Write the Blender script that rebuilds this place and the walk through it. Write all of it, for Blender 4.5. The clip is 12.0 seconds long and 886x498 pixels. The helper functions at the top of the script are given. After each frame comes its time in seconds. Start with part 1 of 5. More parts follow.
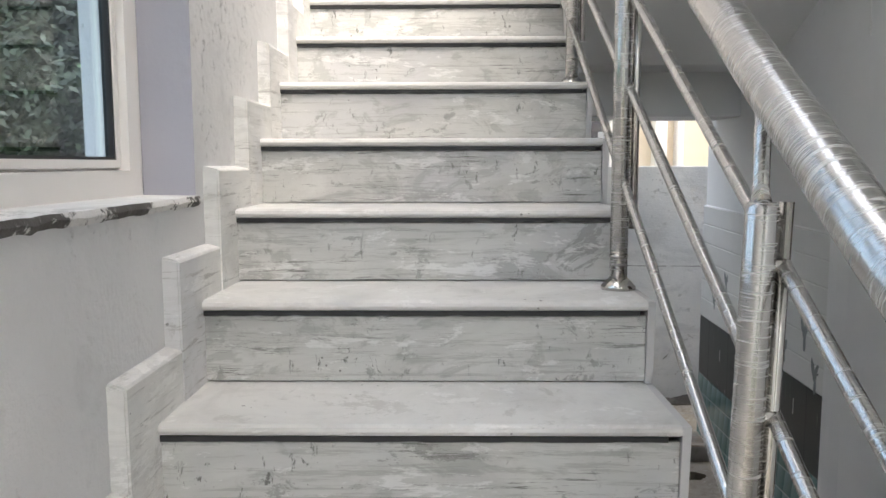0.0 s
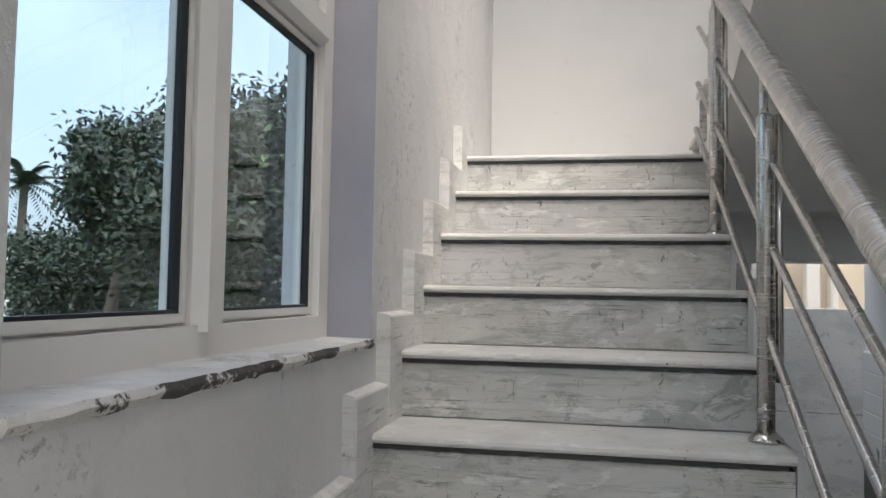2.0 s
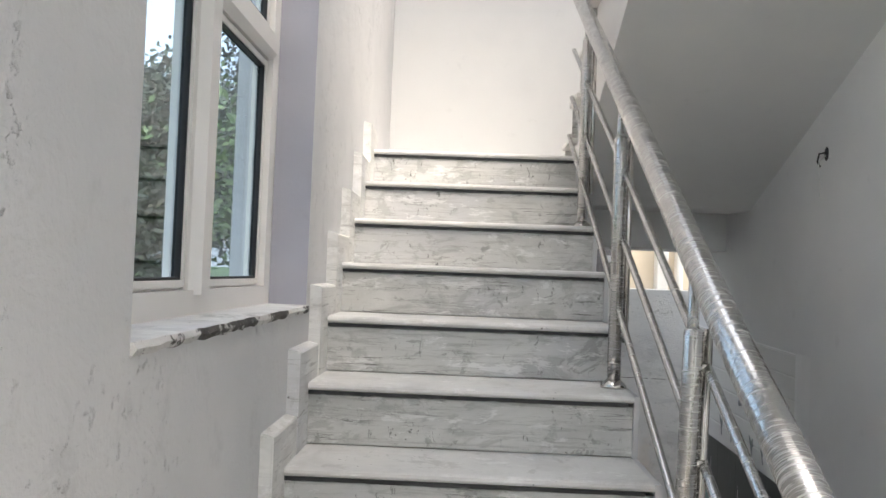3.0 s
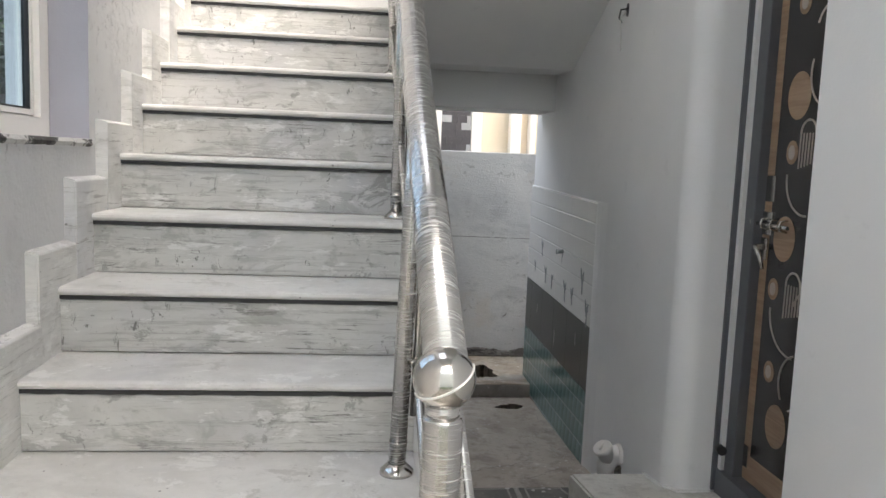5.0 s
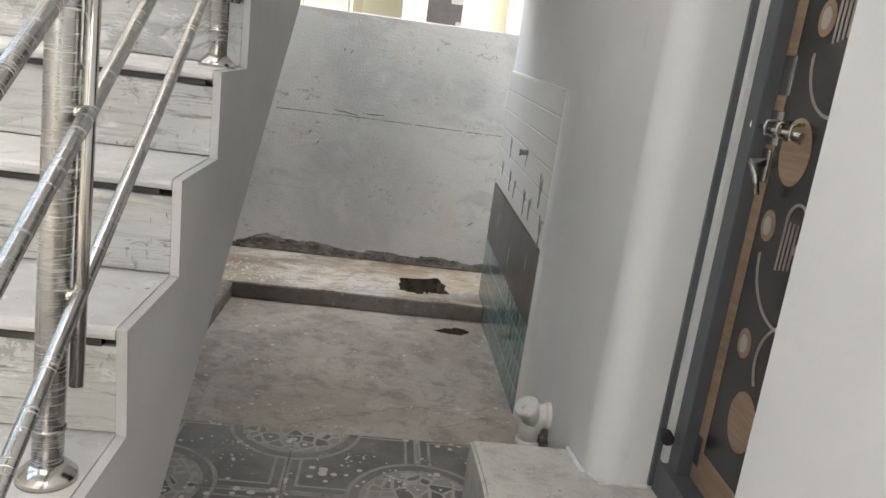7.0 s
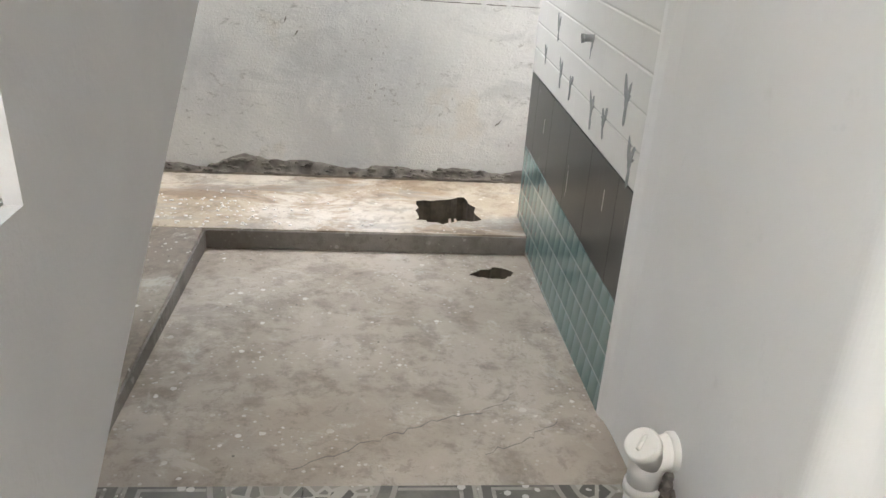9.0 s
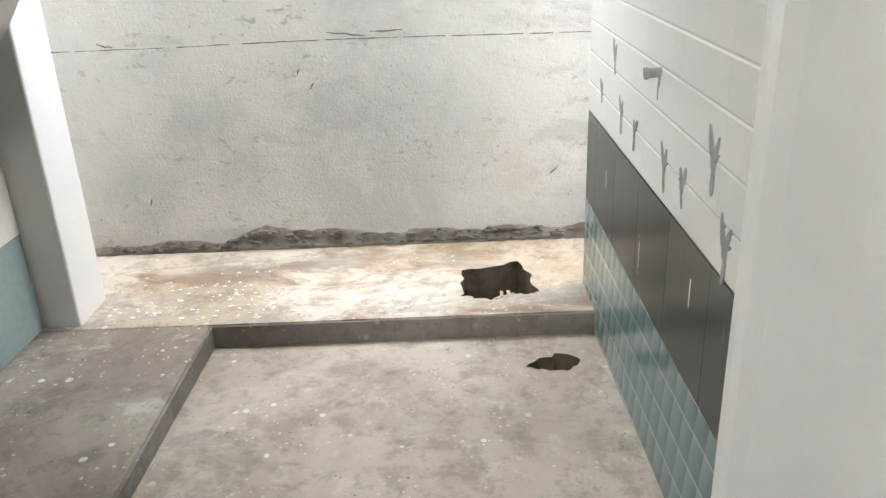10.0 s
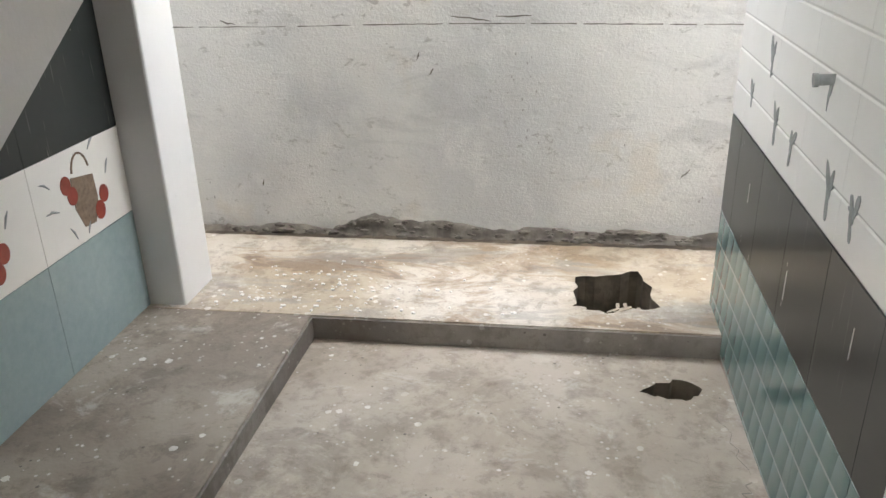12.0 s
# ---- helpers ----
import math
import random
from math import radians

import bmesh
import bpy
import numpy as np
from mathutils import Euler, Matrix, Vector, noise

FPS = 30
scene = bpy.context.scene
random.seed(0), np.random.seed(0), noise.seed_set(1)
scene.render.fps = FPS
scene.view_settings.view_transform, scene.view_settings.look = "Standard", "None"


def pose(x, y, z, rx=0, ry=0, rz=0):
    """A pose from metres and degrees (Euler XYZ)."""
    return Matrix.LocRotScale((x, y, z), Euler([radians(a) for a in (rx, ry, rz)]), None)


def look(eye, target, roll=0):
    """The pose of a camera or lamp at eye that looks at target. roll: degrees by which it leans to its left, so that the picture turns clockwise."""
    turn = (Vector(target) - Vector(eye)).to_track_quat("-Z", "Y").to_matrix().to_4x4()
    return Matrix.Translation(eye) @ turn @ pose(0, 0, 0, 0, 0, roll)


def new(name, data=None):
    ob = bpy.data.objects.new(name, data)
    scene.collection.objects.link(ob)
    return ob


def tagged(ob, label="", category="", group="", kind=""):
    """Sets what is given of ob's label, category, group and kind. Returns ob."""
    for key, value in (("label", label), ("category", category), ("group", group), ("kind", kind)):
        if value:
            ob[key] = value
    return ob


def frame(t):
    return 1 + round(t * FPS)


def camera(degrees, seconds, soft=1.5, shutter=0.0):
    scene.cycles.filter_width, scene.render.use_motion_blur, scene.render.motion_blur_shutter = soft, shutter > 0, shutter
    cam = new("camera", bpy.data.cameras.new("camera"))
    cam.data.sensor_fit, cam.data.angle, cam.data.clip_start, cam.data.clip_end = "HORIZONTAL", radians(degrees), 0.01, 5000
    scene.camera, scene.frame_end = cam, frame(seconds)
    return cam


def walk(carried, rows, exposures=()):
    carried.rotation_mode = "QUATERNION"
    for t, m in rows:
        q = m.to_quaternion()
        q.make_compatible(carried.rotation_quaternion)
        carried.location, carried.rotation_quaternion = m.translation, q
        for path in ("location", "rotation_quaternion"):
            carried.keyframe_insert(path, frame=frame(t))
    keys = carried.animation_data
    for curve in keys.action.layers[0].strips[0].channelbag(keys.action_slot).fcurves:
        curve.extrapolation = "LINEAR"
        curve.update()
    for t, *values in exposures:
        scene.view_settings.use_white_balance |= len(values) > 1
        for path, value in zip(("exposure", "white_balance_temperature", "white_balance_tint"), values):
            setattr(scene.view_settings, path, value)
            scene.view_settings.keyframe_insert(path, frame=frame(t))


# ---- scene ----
cam = camera(59.3, 12.0)
PATH = [
    (0, (0.011, 0.041, 1.568), (-0.013, 2.029, 1.35), -0.1),
    (0.5, (0.023, 0.001, 1.608), (-0.024, 2.0, 1.58), -1.5),
    (1, (0.033, -0.039, 1.63), (-0.028, 1.957, 1.745), -2.1),
    (1.5, (-0.007, -0.07, 1.632), (-0.262, 1.907, 1.791), -0.8),
    (2, (-0.013, -0.138, 1.624), (-0.388, 1.824, 1.729), 1.0),
    (2.5, (-0.039, -0.306, 1.607), (-0.342, 1.667, 1.735), 3.6),
    (3, (-0.081, -0.603, 1.616), (-0.136, 1.395, 1.675), 2.2),
    (3.2, (-0.068, -0.708, 1.62), (-0.098, 1.29, 1.717), 1.7),
    (4.8, (0.216, -0.851, 1.525), (0.432, 1.137, 1.536), 2.2),
    (5, (0.274, -0.755, 1.478), (0.490, 1.220, 1.251), 2.3),
    (5.5, (0.475, -0.556, 1.438), (0.799, 1.389, 1.101), 2.9),
    (6, (0.703, -0.37, 1.381), (0.753, 1.558, 0.851), 3.5),
    (6.5, (0.767, -0.193, 1.372), (0.87, 1.736, 0.853), 5.0),
    (6.7, (0.789, -0.108, 1.368), (0.966, 1.829, 0.904), 8.2),
    (8.3, (0.783, 0.708, 1.374), (0.931, 2.552, 0.619), 2.5),
    (8.5, (0.773, 0.828, 1.352), (0.907, 2.659, 0.56), 3.6),
    (9, (0.726, 1.052, 1.345), (0.922, 2.872, 0.539), 3.9),
    (9.5, (0.799, 1.325, 1.316), (1.026, 3.132, 0.492), 1.1),
    (10, (0.902, 1.672, 1.321), (0.895, 3.524, 0.565), -2.3),
    (10.5, (0.935, 1.82, 1.333), (0.908, 3.672, 0.578), -2.2),
    (10.6, (0.929, 1.843, 1.339), (0.943, 3.742, 0.711), -0.1),
    (11, (0.902, 1.851, 1.386), (0.894, 3.812, 0.994), 1.1),
    (11.5, (0.864, 1.848, 1.387), (0.583, 3.78, 0.952), 0.1),
    (12, (0.881, 1.86, 1.317), (0.597, 3.675, 0.528), -1.5),
]
EXPOSURE = [(0.0, 2.68, 6550, 10), (0.7, 2.40, 6550, 10), (2.0, 1.93, 6480, 10), (2.6, 2.26, 6520, 10), (3.2, 2.52, 6550, 10), (5.0, 2.64, 6600, 10), (6.0, 3.04, 6800, 10), (6.7, 3.18, 6930, 10), (8.5, 3.68, 7080, 10), (9.5, 4.26, 7180, 10), (10.4, 4.32, 7180, 10), (10.9, 3.40, 7180, 10), (11.5, 3.58, 7180, 10), (12.0, 4.04, 7200, 10)]
walk(cam, [(t, look(eye, target, roll)) for t, eye, target, roll in PATH], EXPOSURE)

# ---- world and sun: a bright overcast day ----
world = bpy.data.worlds.new("sky")
scene.world = world
world.use_nodes = True
wn = world.node_tree
sky = wn.nodes.new("ShaderNodeTexSky")
sky.sky_type, sky.sun_disc = "NISHITA", False
sky.sun_elevation, sky.sun_rotation = radians(62), radians(152)
sky.air_density, sky.dust_density, sky.ozone_density = 1.0, 7.0, 0.5
wn.nodes["Background"].inputs["Strength"].default_value = 0.15
haze = wn.nodes.new("ShaderNodeTexNoise")          # broken cloud cover
haze.inputs["Scale"].default_value, haze.inputs["Detail"].default_value = 2.2, 5.0
cover = wn.nodes.new("ShaderNodeMapRange")
cover.inputs["From Min"].default_value, cover.inputs["From Max"].default_value = 0.35, 0.65
cover.inputs["To Min"].default_value, cover.inputs["To Max"].default_value = 0.30, 0.75
blend = wn.nodes.new("ShaderNodeMix")
blend.data_type = "RGBA"
blend.inputs[7].default_value = (3.7, 3.95, 4.2, 1)
wn.links.new(haze.outputs["Fac"], cover.inputs["Value"])
wn.links.new(cover.outputs[0], blend.inputs[0])
wn.links.new(sky.outputs[0], blend.inputs[6])
wn.links.new(blend.outputs[2], wn.nodes["Background"].inputs["Color"])
sun = new("sun", bpy.data.lights.new("sun", "SUN"))
sun.data.energy, sun.data.angle, sun.data.color = 0.6, radians(25), (1.0, 0.97, 0.92)
sun.matrix_world = pose(0, 0, 20, 28, 0, 28)

# ---- materials ----
MATS = {}


class Graph:
    """A small writer of node materials."""

    def __init__(self, name):
        self.mat = bpy.data.materials.new(name)
        self.mat.use_nodes = True
        self.t = self.mat.node_tree
        self.b = self.t.nodes["Principled BSDF"]
        self.co = self.t.nodes.new("ShaderNodeTexCoord").outputs["Object"]
        MATS[name] = self.mat

    def put(self, socket, value):
        if isinstance(value, bpy.types.NodeSocket):
            self.t.links.new(value, socket)
        else:
            socket.default_value = value

    def math(self, op, a, b=0.0, c=0.0):
        n = self.t.nodes.new("ShaderNodeMath")
        n.operation = op
        for s, v in zip(n.inputs, (a, b, c)):
            self.put(s, v)
        return n.outputs[0]

    def scaled(self, v=(1, 1, 1), turn=(0, 0, 0)):
        n = self.t.nodes.new("ShaderNodeMapping")
        self.put(n.inputs["Vector"], self.co)
        n.inputs["Scale"].default_value = v
        n.inputs["Rotation"].default_value = turn
        return n.outputs[0]

    def noise(self, scale, detail=5.0, rough=0.6, vec=None, distort=0.0):
        n = self.t.nodes.new("ShaderNodeTexNoise")
        n.inputs["Scale"].default_value, n.inputs["Detail"].default_value = scale, detail
        n.inputs["Roughness"].default_value, n.inputs["Distortion"].default_value = rough, distort
        self.put(n.inputs["Vector"], vec or self.co)
        return n.outputs["Fac"]

    def voronoi(self, scale, feature="F1", vec=None, out="Distance"):
        n = self.t.nodes.new("ShaderNodeTexVoronoi")
        n.feature = feature
        n.inputs["Scale"].default_value = scale
        self.put(n.inputs["Vector"], vec or self.co)
        return n.outputs[out]

    def step(self, v, lo, hi):
        n = self.t.nodes.new("ShaderNodeMapRange")
        n.interpolation_type = "SMOOTHSTEP"
        self.put(n.inputs["Value"], v)
        n.inputs["From Min"].default_value, n.inputs["From Max"].default_value = lo, hi
        return n.outputs[0]

    def mix(self, f, a, b):
        n = self.t.nodes.new("ShaderNodeMix")
        n.data_type = "RGBA"
        self.put(n.inputs[0], f)
        for s, v in ((n.inputs[6], a), (n.inputs[7], b)):
            self.put(s, (*v, 1) if isinstance(v, tuple) else v)
        return n.outputs[2]

    def bump(self, height, strength=0.3, distance=0.005):
        n = self.t.nodes.new("ShaderNodeBump")
        n.inputs["Strength"].default_value, n.inputs["Distance"].default_value = strength, distance
        self.put(n.inputs["Height"], height)
        self.t.links.new(n.outputs[0], self.b.inputs["Normal"])

    def done(self, colour, rough=0.7, metal=0.0, spec=0.5):
        self.put(self.b.inputs["Base Color"], (*colour, 1) if isinstance(colour, tuple) else colour)
        self.put(self.b.inputs["Roughness"], rough)
        self.put(self.b.inputs["Metallic"], metal)
        self.b.inputs["Specular IOR Level"].default_value = spec
        return self.mat

    def random(self):
        return self.t.nodes.new("ShaderNodeObjectInfo").outputs["Random"]


def paint(name, a, b, rough=0.75, grain=90.0, relief=0.25, blotch=1.6):
    """Painted plaster: two close tones in large soft patches, trowel waves and fine grain."""
    g = Graph(name)
    big, mid, fine = g.noise(blotch, 3), g.noise(9, 5, 0.65), g.noise(grain, 3)
    c = g.mix(g.step(big, 0.35, 0.65), a, b)
    c = g.mix(g.math("MULTIPLY", g.step(mid, 0.62, 0.72), 0.18), c, tuple(v * 0.72 for v in a))
    g.bump(g.math("ADD", g.math("MULTIPLY", mid, 0.8), g.math("MULTIPLY", fine, 0.25)), relief, 0.006)
    return g.done(c, rough)


def plain(name, a, rough=0.5, metal=0.0, vary=0.12, scale=25.0, relief=0.05, spec=0.5):
    g = Graph(name)
    n = g.noise(scale, 4)
    c = g.mix(n, tuple(v * (1 - vary) for v in a), tuple(min(1, v * (1 + vary)) for v in a))
    g.bump(g.noise(scale * 4, 3), relief, 0.002)
    return g.done(c, rough, metal, spec)


def marble(name, a, dark, amount, vertical=False):
    """Pale stone slab, unpolished and smeared with cement."""
    g = Graph(name)
    off = g.t.nodes.new("ShaderNodeVectorMath")
    off.operation = "ADD"
    g.put(off.inputs[0], g.co)
    r = g.random()
    mul = g.math("MULTIPLY", r, 40.0)
    comb = g.t.nodes.new("ShaderNodeCombineXYZ")
    for s in comb.inputs:
        g.put(s, mul)
    g.put(off.inputs[1], comb.outputs[0])
    g.co = off.outputs[0]
    smear = g.noise(3.0, 6, 0.66, g.scaled((0.8, 0.8, 2.2)), 1.4)
    blot = g.noise(5.5, 6, 0.68, g.scaled((1.0, 1.0, 1.7)), 0.7)
    fine = g.noise(60, 4)
    lilac = (a[0] * 0.80, a[1] * 0.81, a[2] * 0.88)
    c = g.mix(g.step(smear, 0.38, 0.66), a, tuple(v * 0.84 for v in a))
    c = g.mix(g.math("MULTIPLY", g.step(g.noise(2.1, 3), 0.50, 0.66), 0.55), c, lilac)
    c = g.mix(g.math("MULTIPLY", g.step(blot, 0.53, 0.60), amount * 0.20), c, dark)
    crust = g.noise(6.5, 8, 0.78, g.scaled((1.0, 1.0, 1.3)), 0.5)
    c = g.mix(g.math("MULTIPLY", g.step(crust, 0.59, 0.61), amount * 0.30), c, tuple(v * 0.85 for v in dark))
    brush = g.noise(10, 8, 0.80, g.scaled((0.35, 0.35, 7.0)), 0.25)
    c = g.mix(g.math("MULTIPLY", g.step(brush, 0.52, 0.60), amount * 0.22), c, tuple(v * 1.1 for v in dark))
    scratch = g.step(g.noise(8, 8, 0.82, g.scaled((0.55, 0.55, 11.0)), 0.35), 0.56, 0.60)
    c = g.mix(g.math("MULTIPLY", g.math("MULTIPLY", scratch, g.step(g.noise(2.6, 2), 0.42, 0.58)), amount * 0.75), c, tuple(v * 0.8 for v in dark))
    nick = g.math("MULTIPLY", g.step(g.noise(26, 6, 0.75, g.scaled((1.6, 1.6, 0.6)), 0.4), 0.60, 0.64), g.step(g.noise(3.1, 3), 0.46, 0.60))
    c = g.mix(g.math("MULTIPLY", nick, amount * 0.5), c, tuple(v * 0.6 for v in dark))
    chalk = g.step(g.noise(9, 6, 0.75, g.scaled((0.7, 0.7, 2.5)), 0.3), 0.565, 0.61)
    c = g.mix(g.math("MULTIPLY", chalk, 0.45), c, (0.80, 0.80, 0.785))
    spot = g.math("LESS_THAN", g.math("ADD", g.voronoi(38), g.math("MULTIPLY", fine, 0.08)), g.math("MULTIPLY", g.step(g.noise(7, 2), 0.52, 0.70), 0.19))
    c = g.mix(g.math("MULTIPLY", spot, 0.75), c, (0.12, 0.115, 0.11))
    g.bump(g.math("ADD", g.math("MULTIPLY", smear, 1.0), g.math("ADD", g.math("MULTIPLY", chalk, 0.25), g.math("MULTIPLY", fine, 0.25))), 0.30, 0.005)
    return g.done(c, g.math("MULTIPLY_ADD", smear, 0.3, 0.48))


def concrete(name, a, b, flecks=0.6, stain=(0.13, 0.11, 0.09), damp=0.0):
    """Cement floor with damp stains, trowel marks and drops of white paint."""
    g = Graph(name)
    big, mid, fine = g.noise(1.3, 5, 0.6, None, 0.4), g.noise(6.5, 6, 0.7), g.noise(75, 4)
    c = g.mix(g.step(big, 0.36, 0.62), a, b)
    c = g.mix(g.math("MULTIPLY", g.step(mid, 0.50, 0.66), 0.5), c, stain)
    c = g.mix(g.math("MULTIPLY", g.step(g.noise(2.3, 7, 0.76, None, 0.5), 0.52, 0.60), 0.40), c, stain)
    c = g.mix(g.math("MULTIPLY", g.step(g.noise(15, 7, 0.80, None, 0.4), 0.53, 0.61), 0.38), c, stain)
    if damp:                                    # brown tide marks and grey wash, drawn out along the wall
        tide = g.noise(1.5, 7, 0.66, g.scaled((0.8, 2.2, 1.0)), 1.1)
        c = g.mix(g.math("MULTIPLY", g.step(tide, 0.50, 0.58), damp * 0.65), c, (0.30, 0.215, 0.14))
        c = g.mix(g.math("MULTIPLY", g.step(tide, 0.57, 0.61), damp * 0.5), c, (0.13, 0.10, 0.075))
        wash_b = g.noise(2.0, 7, 0.7, g.scaled((0.7, 2.6, 1.0), (0, 0, 0.1)), 0.8)
        c = g.mix(g.math("MULTIPLY", g.step(wash_b, 0.53, 0.60), damp * 0.55), c, (0.27, 0.26, 0.24))
    d = g.voronoi(13.0)
    gate = g.step(g.noise(3.1, 3), 0.44, 0.60)
    size = g.math("MULTIPLY", g.noise(11, 2), 0.30)
    drop = g.math("LESS_THAN", g.math("ADD", d, g.math("MULTIPLY", fine, 0.17)), g.math("ADD", size, 0.06))
    c = g.mix(g.math("MULTIPLY", g.math("MULTIPLY", drop, gate), flecks), c, (0.68, 0.66, 0.62))
    d2 = g.math("LESS_THAN", g.voronoi(34.0), g.math("MULTIPLY", g.noise(17, 2), 0.32))
    c = g.mix(g.math("MULTIPLY", g.math("MULTIPLY", d2, gate), flecks * 0.7), c, (0.66, 0.64, 0.60))
    wash = g.math("MULTIPLY", g.step(g.noise(4.2, 6, 0.74, None, 0.6), 0.55, 0.68), flecks * 0.42)
    c = g.mix(wash, c, (0.62, 0.60, 0.55))
    speck = g.math("LESS_THAN", g.voronoi(26.0), g.math("MULTIPLY", g.step(g.noise(5.3, 3), 0.46, 0.70), 0.15))
    c = g.mix(g.math("MULTIPLY", speck, 0.7), c, (0.07, 0.06, 0.05))
    g.bump(g.math("ADD", mid, g.math("MULTIPLY", fine, 0.5)), 0.45, 0.007)
    return g.done(c, g.math("MULTIPLY_ADD", mid, 0.35, 0.5))


def steel(name, wrap=True, lay=-0.573, sparse=0.0):
    """Polished steel tube, most of it still wound in crinkled clear film; lay turns the tube's axis onto y."""
    g = Graph(name)
    if not wrap:
        g.bump(g.noise(30, 3), 0.03, 0.002)
        return g.done((0.56, 0.54, 0.51), 0.16, 1.0)
    turned = g.t.nodes.new("ShaderNodeMapping")
    g.put(turned.inputs["Vector"], g.co)
    turned.inputs["Rotation"].default_value = (lay, 0, 0)
    g.co = turned.outputs[0]
    lines = None
    for slant, freq, lo, hi in ((0.7, 420, 0.60, 0.66), (1.0, 300, 0.60, 0.65), (0.45, 200, 0.63, 0.67)):
        strand = g.noise(1.0, 3, 0.55, g.scaled((14.0, freq, 14.0), (slant, 0.0, slant)), 0.3)
        one = g.step(strand, lo + sparse, hi + sparse)
        lines = one if lines is None else g.math("MAXIMUM", lines, one)
    worn = g.step(g.noise(11, 4, 0.6), 0.36, 0.58)
    line = g.math("MULTIPLY", lines, worn)
    c = g.mix(g.math("MULTIPLY", line, 0.6), (0.50, 0.49, 0.475), (0.74, 0.74, 0.73))
    g.bump(g.math("ADD", g.math("MULTIPLY", line, 0.5), g.math("MULTIPLY", g.noise(40, 4), 0.5)), 0.16, 0.003)
    g.b.inputs["Coat Weight"].default_value = 0.35
    g.b.inputs["Coat Roughness"].default_value = 0.10
    return g.done(c, g.math("MULTIPLY_ADD", line, 0.25, 0.27), g.math("MULTIPLY_ADD", line, -0.6, 1.0))


def wood(name, a, b):
    g = Graph(name)
    n = g.noise(14, 5, 0.6, g.scaled((1, 0.25, 4.5)), 0.8)
    c = g.mix(g.step(n, 0.35, 0.65), a, b)
    c = g.mix(g.math("MULTIPLY", g.noise(90, 3, 0.6, g.scaled((1, 0.1, 3))), 0.35), c, tuple(v * 0.5 for v in a))
    g.bump(n, 0.1, 0.002)
    return g.done(c, 0.42)


WALL = paint("white_house_paint", (0.74, 0.74, 0.74), (0.78, 0.78, 0.775), 0.7, 90, 0.3)


def rough_paint(name, a, b):
    """Hand-trowelled wall: waves, small blisters and scraped spots."""
    g = Graph(name)
    big, mid, fine = g.noise(1.5, 3), g.noise(8, 6, 0.68, None, 0.4), g.noise(70, 3)
    c = g.mix(g.step(big, 0.35, 0.65), a, b)
    c = g.mix(g.math("MULTIPLY", g.step(mid, 0.54, 0.72), 0.34), c, tuple(v * 0.72 for v in a))
    blister = g.math("MULTIPLY", g.step(g.noise(34, 5, 0.75), 0.57, 0.68), g.step(g.noise(2.4, 4), 0.46, 0.62))
    c = g.mix(g.math("MULTIPLY", blister, 0.5), c, tuple(v * 0.62 for v in a))
    h = g.math("ADD", g.math("MULTIPLY", mid, 0.8), g.math("MULTIPLY", blister, 0.9))
    g.bump(g.math("ADD", h, g.math("MULTIPLY", fine, 0.2)), 0.8, 0.012)
    return g.done(c, 0.72)


STAIRW = rough_paint("pale_stair_wall_paint", (0.60, 0.60, 0.605), (0.66, 0.655, 0.655))
GREY = paint("grey_white_stair_paint", (0.50, 0.50, 0.505), (0.56, 0.555, 0.555), 0.75, 70, 0.6)
UPPER = paint("white_wall_paint", (0.62, 0.62, 0.615), (0.66, 0.66, 0.65), 0.7, 90, 0.12)
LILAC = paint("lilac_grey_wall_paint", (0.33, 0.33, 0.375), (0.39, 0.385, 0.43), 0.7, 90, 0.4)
SOFFIT = paint("grey_ceiling_paint", (0.66, 0.66, 0.66), (0.70, 0.70, 0.69), 0.8, 90, 0.12)
MARBLE_T = marble("marble_tread", (0.64, 0.635, 0.615), (0.40, 0.39, 0.365), 0.55)
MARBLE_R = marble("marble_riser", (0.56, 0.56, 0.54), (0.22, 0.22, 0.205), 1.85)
MARBLE_S = marble("marble_skirting", (0.70, 0.695, 0.675), (0.36, 0.35, 0.335), 0.9)
STRIP = plain("black_granite_strip", (0.03, 0.03, 0.032), 0.5, 0, 0.5, 30, 0.2)
STEEL = steel("film_wrapped_steel")
STEEL_T = steel("film_wrapped_thin_steel", True, -0.573, 0.035)
STEEL_V = steel("film_wrapped_upright_steel", True, -1.571, 0.02)
BARE = steel("polished_steel", False)
FLOOR_C = concrete("cement_floor", (0.35, 0.30, 0.245), (0.46, 0.41, 0.35), 0.85, (0.18, 0.15, 0.12))
# Darker, browner tones than the platform, for the strip under the stairs.
STRIP_C = concrete("dark_cement_strip", (0.21, 0.175, 0.14), (0.32, 0.28, 0.23), 0.9, (0.12, 0.098, 0.078))
PLATFORM_C = concrete("pale_cement_platform", (0.39, 0.33, 0.25), (0.58, 0.545, 0.49), 0.8, (0.13, 0.098, 0.07), 1.0)
PLINTH_C = concrete("plinth_cement", (0.54, 0.525, 0.48), (0.66, 0.65, 0.61), 1.0, (0.36, 0.34, 0.31))
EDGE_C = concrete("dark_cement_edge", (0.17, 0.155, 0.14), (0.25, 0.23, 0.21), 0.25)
PATCH = paint("wet_cement_patch", (0.10, 0.09, 0.08), (0.20, 0.185, 0.165), 0.95, 45, 1.0, 14)
SOIL = paint("dark_soil", (0.05, 0.04, 0.032), (0.13, 0.105, 0.08), 0.95, 40, 1.0, 9)
UPVC = plain("cream_white_upvc", (0.80, 0.775, 0.745), 0.38, 0, 0.05, 6, 0.04)
GASKET = plain("black_rubber_gasket", (0.012, 0.012, 0.015), 0.55)
PVC = plain("white_pvc_pipe", (0.72, 0.70, 0.67), 0.35, 0, 0.08, 18, 0.08)
